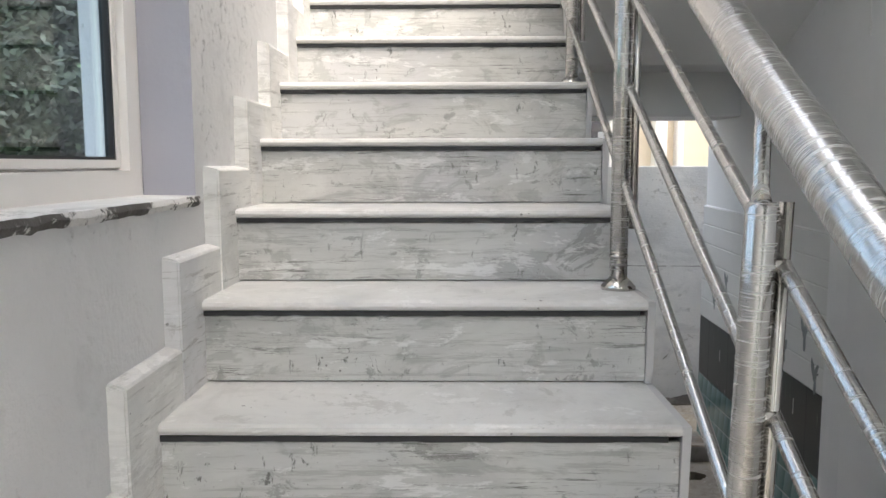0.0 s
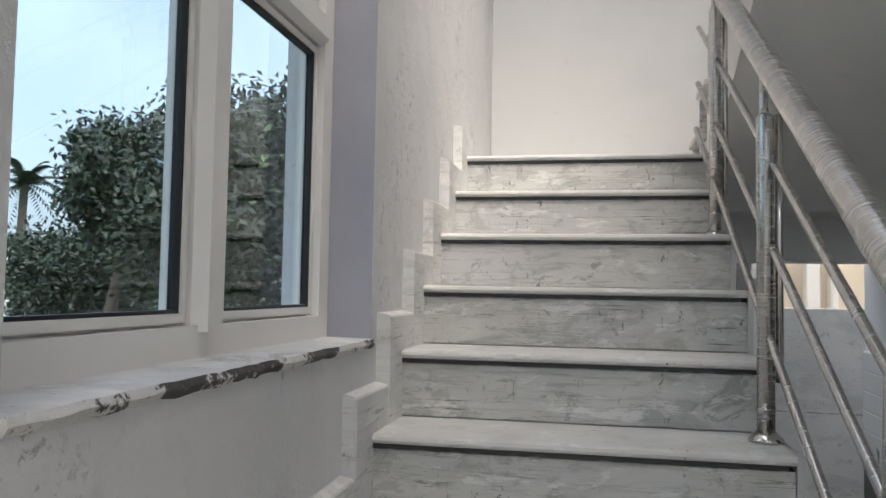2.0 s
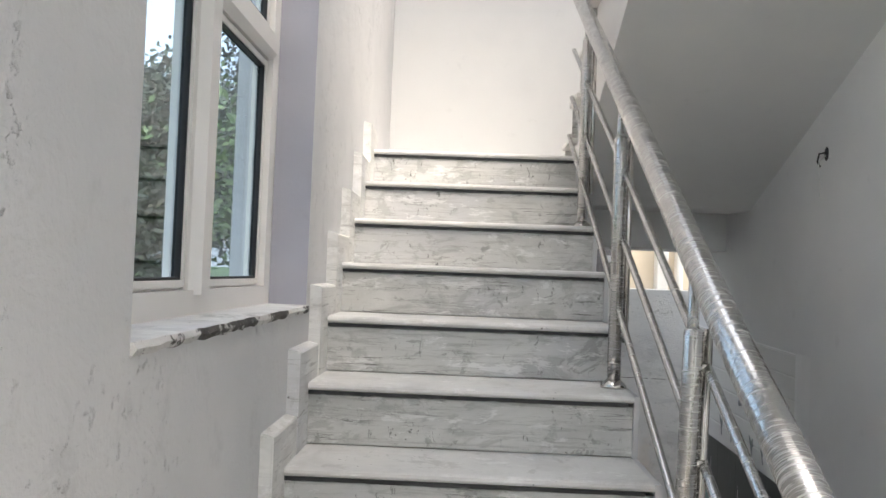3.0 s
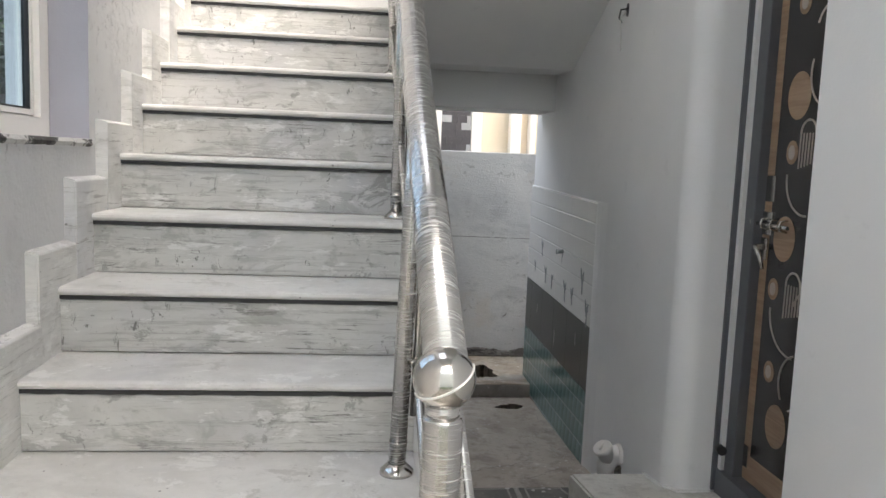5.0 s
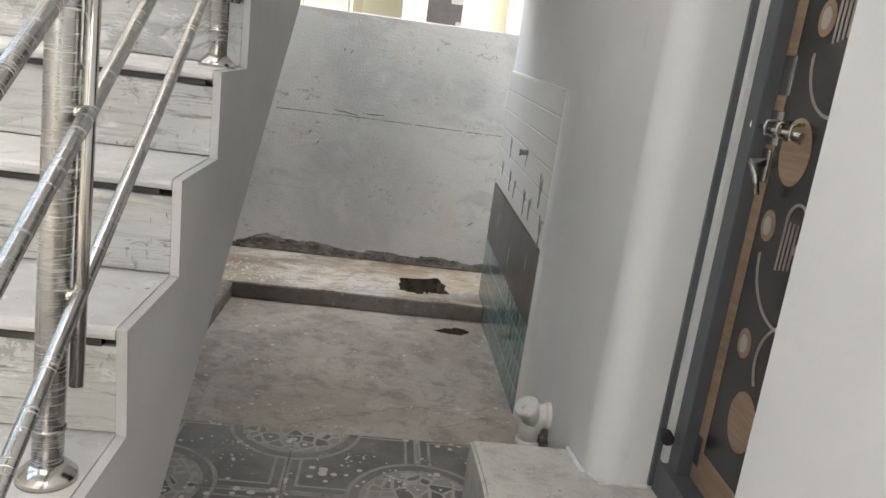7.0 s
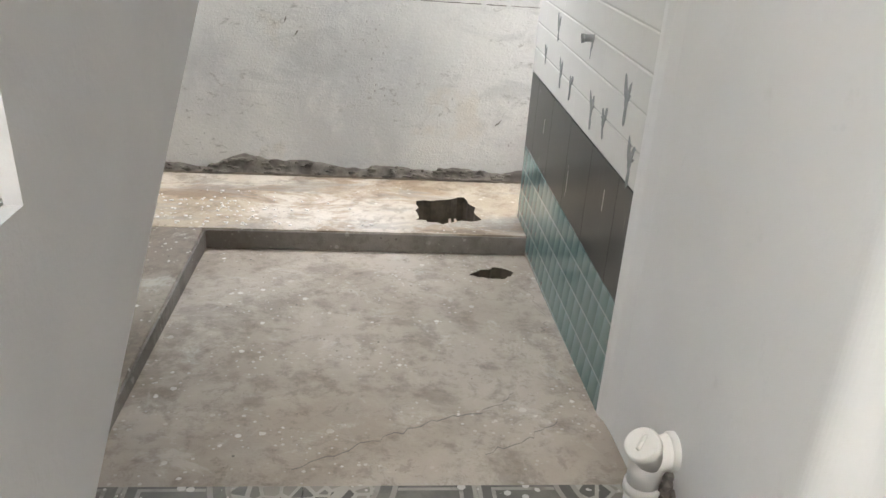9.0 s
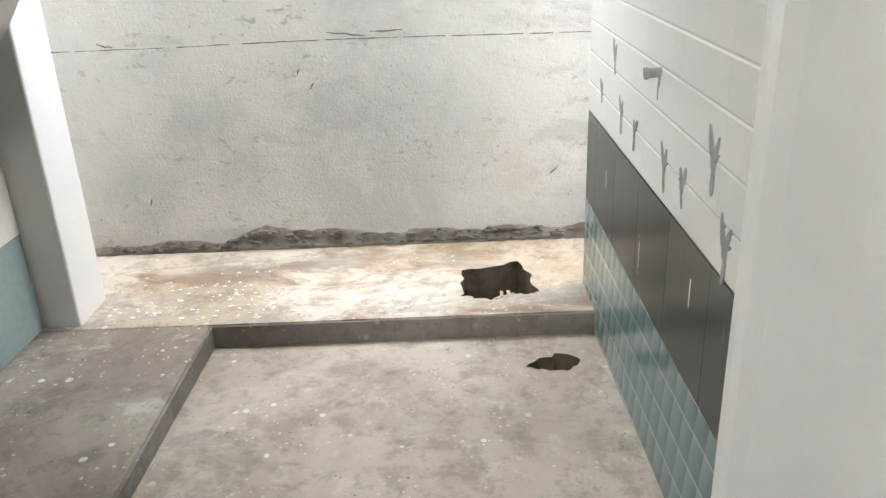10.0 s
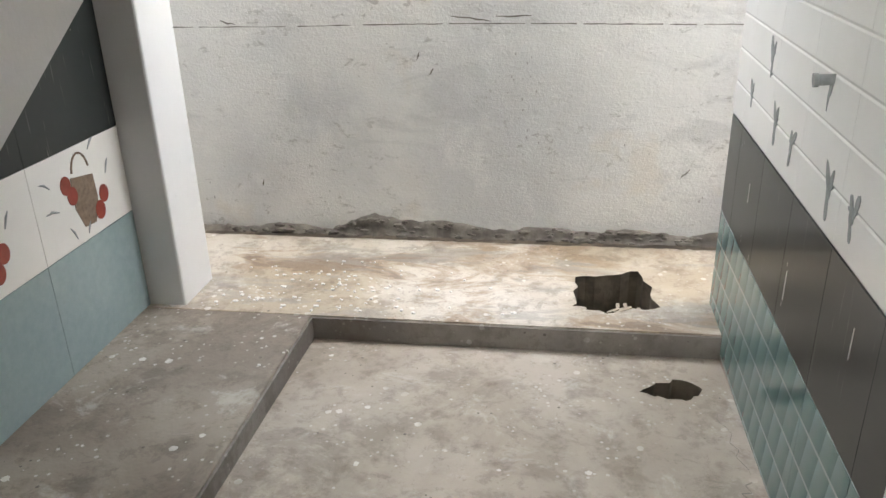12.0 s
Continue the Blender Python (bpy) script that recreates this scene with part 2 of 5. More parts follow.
FRAME_P = plain("dark_grey_frame_paint", (0.10, 0.105, 0.115), 0.45, 0, 0.2, 12, 0.12)
FILLER = plain("white_filler", (0.72, 0.72, 0.70), 0.85, 0, 0.12, 22, 0.5)


def chipped_material():
    """A stone edge with dark cement left in its chips."""
    g = Graph("chipped_sill_edge")
    n = g.math("ADD", g.math("MULTIPLY", g.noise(7, 3, 0.5, g.scaled((1, 0.8, 1))), 0.6), g.math("MULTIPLY", g.noise(55, 5, 0.7), 0.4))
    c = g.mix(g.step(n, 0.475, 0.515), (0.62, 0.61, 0.59), (0.075, 0.07, 0.065))
    g.bump(g.noise(90, 4), 0.8, 0.006)
    return g.done(c, 0.85)


CHIP = chipped_material()
BLACK_P = plain("black_door_laminate", (0.012, 0.010, 0.010), 0.22, 0, 0.4, 9, 0.02)
SILVER = plain("silver_inlay", (0.52, 0.47, 0.43), 0.35, 0.6, 0.1)
OAK = wood("oak_veneer", (0.30, 0.195, 0.125), (0.41, 0.285, 0.185))
WHITE_T = plain("white_glazed_tile", (0.78, 0.78, 0.76), 0.14, 0, 0.04, 6, 0.03)


def dark_tile():
    """Black-green glaze with dried cement streaks and specks."""
    g = Graph("black_green_glazed_tile")
    c = g.mix(g.noise(5, 4), (0.020, 0.025, 0.024), (0.034, 0.040, 0.038))
    run = g.math("MULTIPLY", g.step(g.noise(70, 3, 0.6, g.scaled((1, 1, 0.05)), 0.1), 0.62, 0.70), g.step(g.noise(5, 3), 0.45, 0.62))
    c = g.mix(g.math("MULTIPLY", run, 0.42), c, (0.50, 0.50, 0.48))
    fleck = g.math("LESS_THAN", g.voronoi(30, "F1", g.scaled((1, 1, 0.5))), g.math("MULTIPLY", g.step(g.noise(6, 2), 0.50, 0.72), 0.17))
    c = g.mix(g.math("MULTIPLY", fleck, 0.6), c, (0.55, 0.55, 0.52))
    g.bump(g.noise(28, 3), 0.02, 0.002)
    return g.done(c, g.math("MULTIPLY_ADD", run, 0.3, 0.28))


DARK_T = dark_tile()
MOTIF = plain("grey_printed_motif", (0.30, 0.32, 0.32), 0.2, 0, 0.35, 40)
RED = plain("red_printed_fruit", (0.27, 0.055, 0.04), 0.2, 0, 0.35, 18)
BASKET = plain("brown_printed_basket", (0.20, 0.145, 0.105), 0.25, 0, 0.6, 60)
CREAM_T = plain("cream_glazed_tile", (0.74, 0.72, 0.68), 0.16, 0, 0.06, 6, 0.03)
RUBBER = plain("black_rubber", (0.015, 0.015, 0.015), 0.6)
CREAM = paint("cream_house_paint", (0.74, 0.64, 0.50), (0.78, 0.69, 0.56))
IVORY = paint("ivory_house_paint", (0.80, 0.77, 0.72), (0.84, 0.81, 0.77))
OCHRE = paint("sand_house_paint", (0.60, 0.52, 0.38), (0.66, 0.58, 0.44))
ORANGE = paint("orange_house_paint", (0.80, 0.25, 0.12), (0.84, 0.29, 0.15))
BLUEGREY = paint("blue_grey_house_paint", (0.32, 0.36, 0.42), (0.37, 0.41, 0.47))
CLAD_A = plain("dark_cladding_stone", (0.07, 0.065, 0.07), 0.6, 0, 0.4, 12, 0.3)
CLAD_B = plain("grey_cladding_stone", (0.36, 0.36, 0.37), 0.6, 0, 0.2, 12, 0.3)
BARK = paint("tree_bark", (0.10, 0.075, 0.055), (0.16, 0.12, 0.09), 0.9, 60, 1.0, 6)
PLASTER_DARK = plain("black_cable", (0.02, 0.02, 0.02), 0.5)


def leaf_material(name, a, b):
    g = Graph(name)
    geo = g.t.nodes.new("ShaderNodeNewGeometry").outputs["Random Per Island"]
    return g.done(g.mix(geo, a, b), 0.55)


LEAF = leaf_material("dark_green_leaves", (0.010, 0.020, 0.010), (0.030, 0.048, 0.018))
LEAF_L = leaf_material("light_green_leaves", (0.06, 0.11, 0.03), (0.13, 0.19, 0.06))


def grass_material():
    g = Graph("rough_grass")
    c = g.mix(g.noise(0.35, 5), (0.035, 0.075, 0.018), (0.085, 0.12, 0.04))
    g.bump(g.noise(8, 5), 0.8, 0.05)
    return g.done(c, 0.9)


GRASS = grass_material()


def wall_stain():
    """White-washed compound wall with thin grey smears, scratches and damp."""
    g = Graph("whitewashed_compound_wall")
    big, mid, fine = g.noise(1.1, 4, 0.55, None, 0.5), g.noise(5, 6, 0.68), g.noise(80, 4)
    c = g.mix(g.step(big, 0.36, 0.64), (0.68, 0.675, 0.66), (0.53, 0.535, 0.54))
    c = g.mix(g.math("MULTIPLY", g.step(mid, 0.50, 0.68), 0.45), c, (0.72, 0.71, 0.69))
    c = g.mix(g.math("MULTIPLY", g.step(g.noise(2.6, 5, 0.65, g.scaled((0.6, 1.0, 1.6)), 1.0), 0.54, 0.68), 0.40), c, (0.40, 0.405, 0.41))
    d = g.voronoi(30.0, "F1", g.scaled((1.4, 1.0, 0.7), (0, 0.3, 0)))
    tick = g.math("LESS_THAN", g.math("ADD", d, g.math("MULTIPLY", fine, 0.10)), g.math("MULTIPLY", g.step(g.noise(3.4, 3), 0.48, 0.70), 0.22))
    c = g.mix(g.math("MULTIPLY", tick, 0.65), c, (0.26, 0.25, 0.24))
    nick = g.math("MULTIPLY", g.step(g.noise(19, 6, 0.78, g.scaled((0.7, 1, 1.2)), 0.4), 0.575, 0.64), g.step(g.noise(1.9, 3), 0.40, 0.58))
    c = g.mix(g.math("MULTIPLY", nick, 0.6), c, (0.30, 0.29, 0.275))
    ochre = g.step(g.noise(2.7, 4), 0.58, 0.70)
    c = g.mix(g.math("MULTIPLY", ochre, 0.25), c, (0.60, 0.50, 0.38))
    g.bump(g.math("ADD", g.math("ADD", mid, g.math("MULTIPLY", g.noise(26, 4, 0.6, g.scaled((0.5, 1, 1.6)), 1.2), 0.6)), g.math("MULTIPLY", fine, 0.4)), 0.6, 0.007)
    return g.done(c, 0.85)


COMPOUND = wall_stain()


def teal_material(dark_line):
    """Teal glazed tile with a lattice of slanting lighter and darker facets."""
    g = Graph("teal_lattice_tile" if dark_line else "pale_teal_tile")
    sep = g.t.nodes.new("ShaderNodeSeparateXYZ")
    g.put(sep.inputs[0], g.co)
    u, v = g.math("DIVIDE", sep.outputs["Y"], 0.075), g.math("DIVIDE", sep.outputs["Z"], 0.105)
    p = g.math("FRACT", g.math("ADD", u, g.math("MULTIPLY", v, 0.25)))
    q = g.math("FRACT", v)
    bright = g.math("MULTIPLY", p, g.math("MULTIPLY_ADD", q, 0.6, 0.4))
    if dark_line:
        c = g.mix(bright, (0.045, 0.12, 0.115), (0.22, 0.36, 0.35))
        edge = g.math("LESS_THAN", q, 0.07)
        c = g.mix(g.math("MULTIPLY", edge, 0.6), c, (0.50, 0.60, 0.58))
    else:
        c = g.mix(g.noise(28, 5, 0.7), (0.20, 0.28, 0.28), (0.34, 0.42, 0.42))
    c = g.mix(g.math("MULTIPLY", g.noise(16, 4), 0.4), c, (0.30, 0.38, 0.38))
    g.bump(bright, 0.1, 0.002)
    return g.done(c, 0.13)


TEAL = teal_material(True)
TEAL_L = teal_material(False)
PITCH, RING_X, RING_Y = 0.435, 1.02, 2.20


def floor_tile_material():
    """Slate-grey printed floor tile: light double lines, and rings of broken pebbles at every other corner."""
    g = Graph("slate_printed_tile")
    geo = g.t.nodes.new("ShaderNodeNewGeometry").outputs["Position"]
    g.co = geo
    sep = g.t.nodes.new("ShaderNodeSeparateXYZ")
    g.put(sep.inputs[0], geo)
    u = g.math("DIVIDE", g.math("SUBTRACT", sep.outputs["X"], RING_X), PITCH)
    v = g.math("DIVIDE", g.math("SUBTRACT", sep.outputs["Y"], RING_Y), PITCH)
    p = g.math("MULTIPLY", g.math("ADD", u, v), 0.5)
    q = g.math("MULTIPLY", g.math("SUBTRACT", u, v), 0.5)
    dp, dq = g.math("SUBTRACT", p, g.math("ROUND", p)), g.math("SUBTRACT", q, g.math("ROUND", q))
    d = g.math("SQRT", g.math("MULTIPLY", g.math("ADD", g.math("MULTIPLY", dp, dp), g.math("MULTIPLY", dq, dq)), 2.0))
    lu = g.math("ABSOLUTE", g.math("SUBTRACT", u, g.math("ROUND", u)))
    lv = g.math("ABSOLUTE", g.math("SUBTRACT", v, g.math("ROUND", v)))
    cross = g.math("MINIMUM", lu, lv)
    worn = g.noise(9, 5, 0.7)
    base = g.mix(g.step(g.noise(3.3, 5), 0.4, 0.65), (0.060, 0.059, 0.054), (0.110, 0.107, 0.098))
    line = g.math("MAXIMUM", g.math("LESS_THAN", cross, 0.028), g.math("LESS_THAN", g.math("ABSOLUTE", g.math("SUBTRACT", cross, 0.095)), 0.012))
    c = g.mix(g.math("MULTIPLY", line, g.step(worn, 0.30, 0.55)), base, (0.32, 0.31, 0.28))
    cell = g.voronoi(21.0, "F1", None, "Color")
    gap = g.voronoi(21.0, "DISTANCE_TO_EDGE")
    bw = g.t.nodes.new("ShaderNodeRGBToBW")
    g.put(bw.inputs[0], cell)
    stone = g.mix(g.step(bw.outputs[0], 0.35, 0.62), (0.05, 0.05, 0.046), (0.27, 0.255, 0.22))
    stone = g.mix(g.math("LESS_THAN", gap, 0.085), stone, (0.40, 0.38, 0.34))
    c = g.mix(g.math("LESS_THAN", d, 0.55), c, base)
    c = g.mix(g.math("LESS_THAN", d, 0.42), c, stone)
    ring = g.math("MAXIMUM", g.math("LESS_THAN", g.math("ABSOLUTE", g.math("SUBTRACT", d, 0.43)), 0.016), g.math("LESS_THAN", g.math("ABSOLUTE", g.math("SUBTRACT", d, 0.53)), 0.016))
    c = g.mix(g.math("MULTIPLY", ring, g.step(worn, 0.30, 0.55)), c, (0.29, 0.28, 0.25))
    dust = g.math("MULTIPLY", g.step(g.noise(3.6, 6, 0.7, None, 0.6), 0.40, 0.66), 0.45)
    c = g.mix(g.math("ADD", dust, 0.14), c, (0.23, 0.215, 0.185))
    drop = g.math("MAXIMUM", g.math("LESS_THAN", g.voronoi(21.0), g.math("MULTIPLY", g.step(g.noise(4, 3), 0.40, 0.68), 0.36)), g.math("LESS_THAN", g.math("ADD", g.voronoi(48.0), g.math("MULTIPLY", g.noise(90, 3), 0.15)), g.math("MULTIPLY", g.step(g.noise(6, 3), 0.42, 0.66), 0.36)))
    c = g.mix(g.math("MULTIPLY", drop, 0.8), c, (0.60, 0.58, 0.55))
    g.bump(g.noise(50, 4), 0.15, 0.003)
    return g.done(c, g.math("MULTIPLY_ADD", worn, 0.35, 0.32))


TILE_F = floor_tile_material()


def glass_material():
    g = Graph("clear_window_glass")
    g.b.inputs["Transmission Weight"].default_value = 1.0
    g.b.inputs["IOR"].default_value = 1.45
    return g.done((0.50, 0.61, 0.70), 0.0)


GLASS = glass_material()

# ---- builders ----
BASE = {}


def thing(name, at=(0, 0, 0), label="", category="", group="", kind=""):
    ob = new(name)
    ob.location = at
    ob.empty_display_size = 0.1
    BASE[ob] = Vector(at)
    return tagged(ob, label, category, group, kind)


def part(name, bm, material, parent=None, label="", smooth=False):
    """Link a bmesh, given in the world's metres, as one mesh, under a thing or a part."""
    origin = BASE.get(parent, Vector())
    bmesh.ops.translate(bm, verts=bm.verts, vec=-origin)
    me = bpy.data.meshes.new(name)
    bm.to_mesh(me)
    bm.free()
    for m in material if isinstance(material, (list, tuple)) else (material,):
        me.materials.append(m)
    if smooth:
        for f in me.polygons:
            f.use_smooth = len(f.vertices) <= 4
    ob = new(name, me)
    BASE[ob] = origin.copy()
    if parent:
        ob.parent = parent
    return tagged(ob, label)


def structure(name, bm, material, label="", smooth=False):
    ob = part(name, bm, material, None, label, smooth)
    return tagged(ob, kind="structure")


def add_box(bm, x0, x1, y0, y1, z0, z1, bevel=0.0):
    r = bmesh.ops.create_cube(bm, size=1.0)
    m = Matrix.Translation(((x0 + x1) / 2, (y0 + y1) / 2, (z0 + z1) / 2)) @ Matrix.Diagonal((x1 - x0, y1 - y0, z1 - z0, 1))
    bmesh.ops.transform(bm, matrix=m, verts=r["verts"])
    if bevel:
        edges = list({e for v in r["verts"] for e in v.link_edges})
        bmesh.ops.bevel(bm, geom=edges, offset=bevel, segments=2, affect="EDGES", profile=0.5)
    return bm


def box(x0, x1, y0, y1, z0, z1, bevel=0.0):
    return add_box(bmesh.new(), x0, x1, y0, y1, z0, z1, bevel)


def prism(outline, axis, a, b, bm=None):
    """A closed outline of (u, v), swept along an axis from a to b. u, v are the other two axes in order."""
    bm = bm or bmesh.new()
    def at(u, v, w):
        return {"x": (w, u, v), "y": (u, w, v), "z": (u, v, w)}[axis]
    lo = [bm.verts.new(at(u, v, a)) for u, v in outline]
    hi = [bm.verts.new(at(u, v, b)) for u, v in outline]
    n = len(outline)
    bm.faces.new(lo)
    bm.faces.new(hi[::-1])
    for i in range(n):
        bm.faces.new((lo[i], lo[(i + 1) % n], hi[(i + 1) % n], hi[i]))
    bmesh.ops.recalc_face_normals(bm, faces=bm.faces)
    return bm


def tube(points, radius, bm=None, sides=14, caps=True):
    """A round bar along points; radius is one number or one for each point."""
    bm = bm or bmesh.new()
    pts = [Vector(p) for p in points]
    rad = radius if isinstance(radius, (list, tuple)) else [radius] * len(pts)
    rings, side = [], None
    for i, p in enumerate(pts):
        d = (pts[min(i + 1, len(pts) - 1)] - pts[max(i - 1, 0)]).normalized()
        if side is None:
            side = d.orthogonal().normalized()
        side = (side - d * side.dot(d)).normalized()
        up = d.cross(side)
        rings.append([bm.verts.new(p + (side * math.cos(a) + up * math.sin(a)) * rad[i]) for a in (2 * math.pi * k / sides for k in range(sides))])
    for a, b in zip(rings, rings[1:]):
        for k in range(sides):
            bm.faces.new((a[k], a[(k + 1) % sides], b[(k + 1) % sides], b[k]))
    if caps:
        bm.faces.new(rings[0][::-1])
        bm.faces.new(rings[-1])
    return bm


def disc(centre, normal_axis, ry, rz, thick, sides=28):
    """A thin oval plate facing along x."""
    x, y, z = centre
    return prism([(y + ry * math.cos(2 * math.pi * k / sides), z + rz * math.sin(2 * math.pi * k / sides)) for k in range(sides)], "x", x, x + thick)


def slab_with_hole(outer, hole, top, depth, floor_z):
    """A floor polygon with a ragged hole through it, and the hole's sides."""
    bm = bmesh.new()
    zt = top if callable(top) else (lambda x, y: top)
    loops, edges = [], []
    for ring in (outer, hole):
        vs = [bm.verts.new((x, y, zt(x, y))) for x, y in ring]
        loops.append(vs)
        edges += [bm.edges.new((vs[i], vs[(i + 1) % len(vs)])) for i in range(len(vs))]
    bmesh.ops.triangle_fill(bm, edges=edges, use_beauty=True, normal=(0, 0, 1))
    for vs, z in ((loops[0], floor_z), (loops[1], floor_z)):
        low = [bm.verts.new((v.co.x, v.co.y, z)) for v in vs]
        for i in range(len(vs)):
            j = (i + 1) % len(vs)
            bm.faces.new((vs[i], low[i], low[j], vs[j])).material_index = 1 if vs is loops[1] else 0
    bmesh.ops.recalc_face_normals(bm, faces=bm.faces)
    return bm


def ragged(cx, cy, corners, seed, jitter, n=6):
    """A ragged outline through corners."""
    r = random.Random(seed)
    pts = []
    for i, a in enumerate(corners):
        b = corners[(i + 1) % len(corners)]
        for k in range(n):
            t = k / n
            j = jitter if k else jitter * 0.4
            pts.append((cx + a[0] + (b[0] - a[0]) * t + r.uniform(-j, j), cy + a[1] + (b[1] - a[1]) * t + r.uniform(-j, j)))
    return pts

# ---- plan, in metres ----
RISE, GOING, Y1 = 0.18, 0.268, 0.066          # step, and the first nosing
STAIR_L, STAIR_R = -0.53, 0.44                 # sides of the first flight
WALL_L, WALL_R = -0.555, 1.455                 # left and right wall faces
BACK = 5.015                                   # compound wall
HOUSE_END = 4.48                               # back of the house
TOP = 12 * RISE                                # landing


def nose_y(k):
    return Y1 + (k - 1) * GOING


# ---- ground and floors ----
ground = structure("ground", box(-400, 400, -400, 400, -0.5, -0.16), GRASS, "rough green grass and open ground")
bed = structure("floor_1", box(-1.0, 2.4, -3.0, 2.605, -0.16, -0.012), EDGE_C, "cement bed under the tiles")


def slope_z(x, y):
    return -0.035 - 0.045 * max(0.0, min(1.0, (y - 2.61) / 1.6))


drain = ragged(1.262, 4.01, [(-0.10, -0.02), (-0.02, -0.05), (0.05, -0.05), (0.095, 0.02), (0.03, 0.065), (-0.05, 0.04)], 3, 0.010, 4)
structure("floor_2", slab_with_hole([(0.024, 2.61), (1.50, 2.61), (1.50, 4.232), (0.024, 4.232)], drain, slope_z, 0.2, -0.40), (FLOOR_C, SOIL), "sunken grey-brown cement floor, cracked and splashed with paint")
pit = ragged(1.08, 4.52, [(-0.13, -0.13), (0.0, -0.17), (0.18, -0.10), (0.13, 0.19), (-0.11, 0.12)], 5, 0.014, 6)
structure("floor_3", slab_with_hole([(-0.9, 4.232), (4.5, 4.232), (4.5, BACK), (-0.9, BACK)], pit, 0.01, 0.2, -0.40), (PLATFORM_C, SOIL), "raised cement platform along the compound wall, stained and splashed")
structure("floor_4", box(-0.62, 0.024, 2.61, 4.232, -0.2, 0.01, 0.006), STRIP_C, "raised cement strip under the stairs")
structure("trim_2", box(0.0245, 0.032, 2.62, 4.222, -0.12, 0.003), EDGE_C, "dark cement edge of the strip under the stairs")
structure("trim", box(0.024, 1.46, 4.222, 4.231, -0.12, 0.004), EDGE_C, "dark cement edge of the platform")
structure("floor_5", box(0.7, 1.6, 3.7, 5.0, -0.52, -0.22), SOIL, "dark soil at the bottom of the holes")
bm = bmesh.new()
rr = random.Random(8)
for i in range(26):
    x, y = 1.08 + rr.uniform(-0.12, 0.14), 4.50 + rr.uniform(-0.13, 0.14)
    r = bmesh.ops.create_icosphere(bm, subdivisions=1, radius=rr.uniform(0.012, 0.034))
    for v in r["verts"]:
        v.co = Vector((v.co.x * rr.uniform(0.7, 1.3) + x, v.co.y * rr.uniform(0.7, 1.3) + y, v.co.z * rr.uniform(0.5, 1) - 0.19 + rr.uniform(0, 0.05)))
for i in range(22):                            # heap against the front of the pit
    x, y = 1.10 + rr.uniform(-0.09, 0.10), 4.415 + rr.uniform(-0.03, 0.03)
    m = bmesh.ops.create_icosphere(bm, subdivisions=1, radius=rr.uniform(0.025, 0.05))
    bmesh.ops.translate(bm, verts=m["verts"], vec=(x, y, rr.uniform(-0.20, -0.075)))
for i in range(14):                            # pale splinters on the heap
    x, y, a = 1.14 + rr.uniform(-0.07, 0.06), 4.425 + rr.uniform(-0.03, 0.04), rr.uniform(0, 3.1)
    add_box(bm, -0.5, 0.5, -0.5, 0.5, -0.5, 0.5)
    bm.verts.ensure_lookup_table()
    ln, tip = rr.uniform(0.04, 0.075), rr.uniform(-0.04, 0.04)
    for v in bm.verts[-8:]:
        p = Vector((v.co.x * ln, v.co.y * 0.013, v.co.z * 0.005 + v.co.x * tip))
        v.co = Vector((x + p.x * math.cos(a) - p.y * math.sin(a), y + p.x * math.sin(a) + p.y * math.cos(a), -0.030 + p.z))
tagged(part("rubble", bm, PLATFORM_C), "broken cement bits lying in the pit", "rubble", kind="stuff")

bm = bmesh.new()
rr = random.Random(31)
for i in range(150):
    x, y = rr.gauss(0.0, 0.28), rr.gauss(4.42, 0.16)
    if not (-0.42 < x < 0.9 and 4.26 < y < 4.96):
        continue
    r = bmesh.ops.create_icosphere(bm, subdivisions=1, radius=rr.uniform(0.003, 0.010))
    k = rr.uniform(0.6, 1.6)
    for v in r["verts"]:
        v.co = Vector((v.co.x * k + x, v.co.y + y, v.co.z * 0.4 + 0.0125))
tagged(part("plaster_crumbs", bm, FILLER), "white plaster crumbs scattered on the cement platform", "debris", kind="stuff")

# cracks in the sunken floor
rr = random.Random(4)
for pts in ([(0.55, 2.72), (0.75, 2.83), (0.92, 2.93), (1.10, 2.99), (1.22, 3.10)], [(1.08, 2.78), (1.22, 2.86), (1.33, 2.95)], [(1.38, 3.9), (1.41, 3.6), (1.36, 3.45)]):
    bm = bmesh.new()
    fine = []
    for a, b in zip(pts, pts[1:]):
        for k in range(8):
            t = k / 8
            fine.append((a[0] + (b[0] - a[0]) * t + rr.uniform(-0.012, 0.012), a[1] + (b[1] - a[1]) * t + rr.uniform(-0.012, 0.012)))
    left = [bm.verts.new((x, y + rr.uniform(0.001, 0.0035), slope_z(x, y) + 0.0015)) for x, y in fine]
    right = [bm.verts.new((x, y - rr.uniform(0.001, 0.0035), slope_z(x, y) + 0.0015)) for x, y in fine]
    for i in range(len(fine) - 1):
        bm.faces.new((left[i], right[i], right[i + 1], left[i + 1]))
    structure("floor_crack", bm, EDGE_C, "thin crack in the cement floor")

# ---- walls ----
# South of y -1.3 both side walls run on unseen, to cut front light.
WX0, WX1, WY0, WY1, WZ0, WZ1 = -0.80, WALL_L, 0.505, 1.757, 1.50, 3.35
bm = bmesh.new()
for b in ((WX0, WX1, -2.0, WY0, -0.1, 5.4), (WX0, WX1, WY1, 2.60, -0.1, 5.4), (WX0, WX1, WY0, WY1, -0.1, WZ0 - 0.023), (WX0, WX1, WY0, WY1, WZ1, 5.4), (WX0, WX1, 2.60, 4.385, 1.45, 5.4), (WX0, -0.615, 2.60, 4.26, -0.1, 1.45)):
    add_box(bm, *b)
structure("wall_west", bm, STAIRW, "grey-white painted stair wall with a window opening")
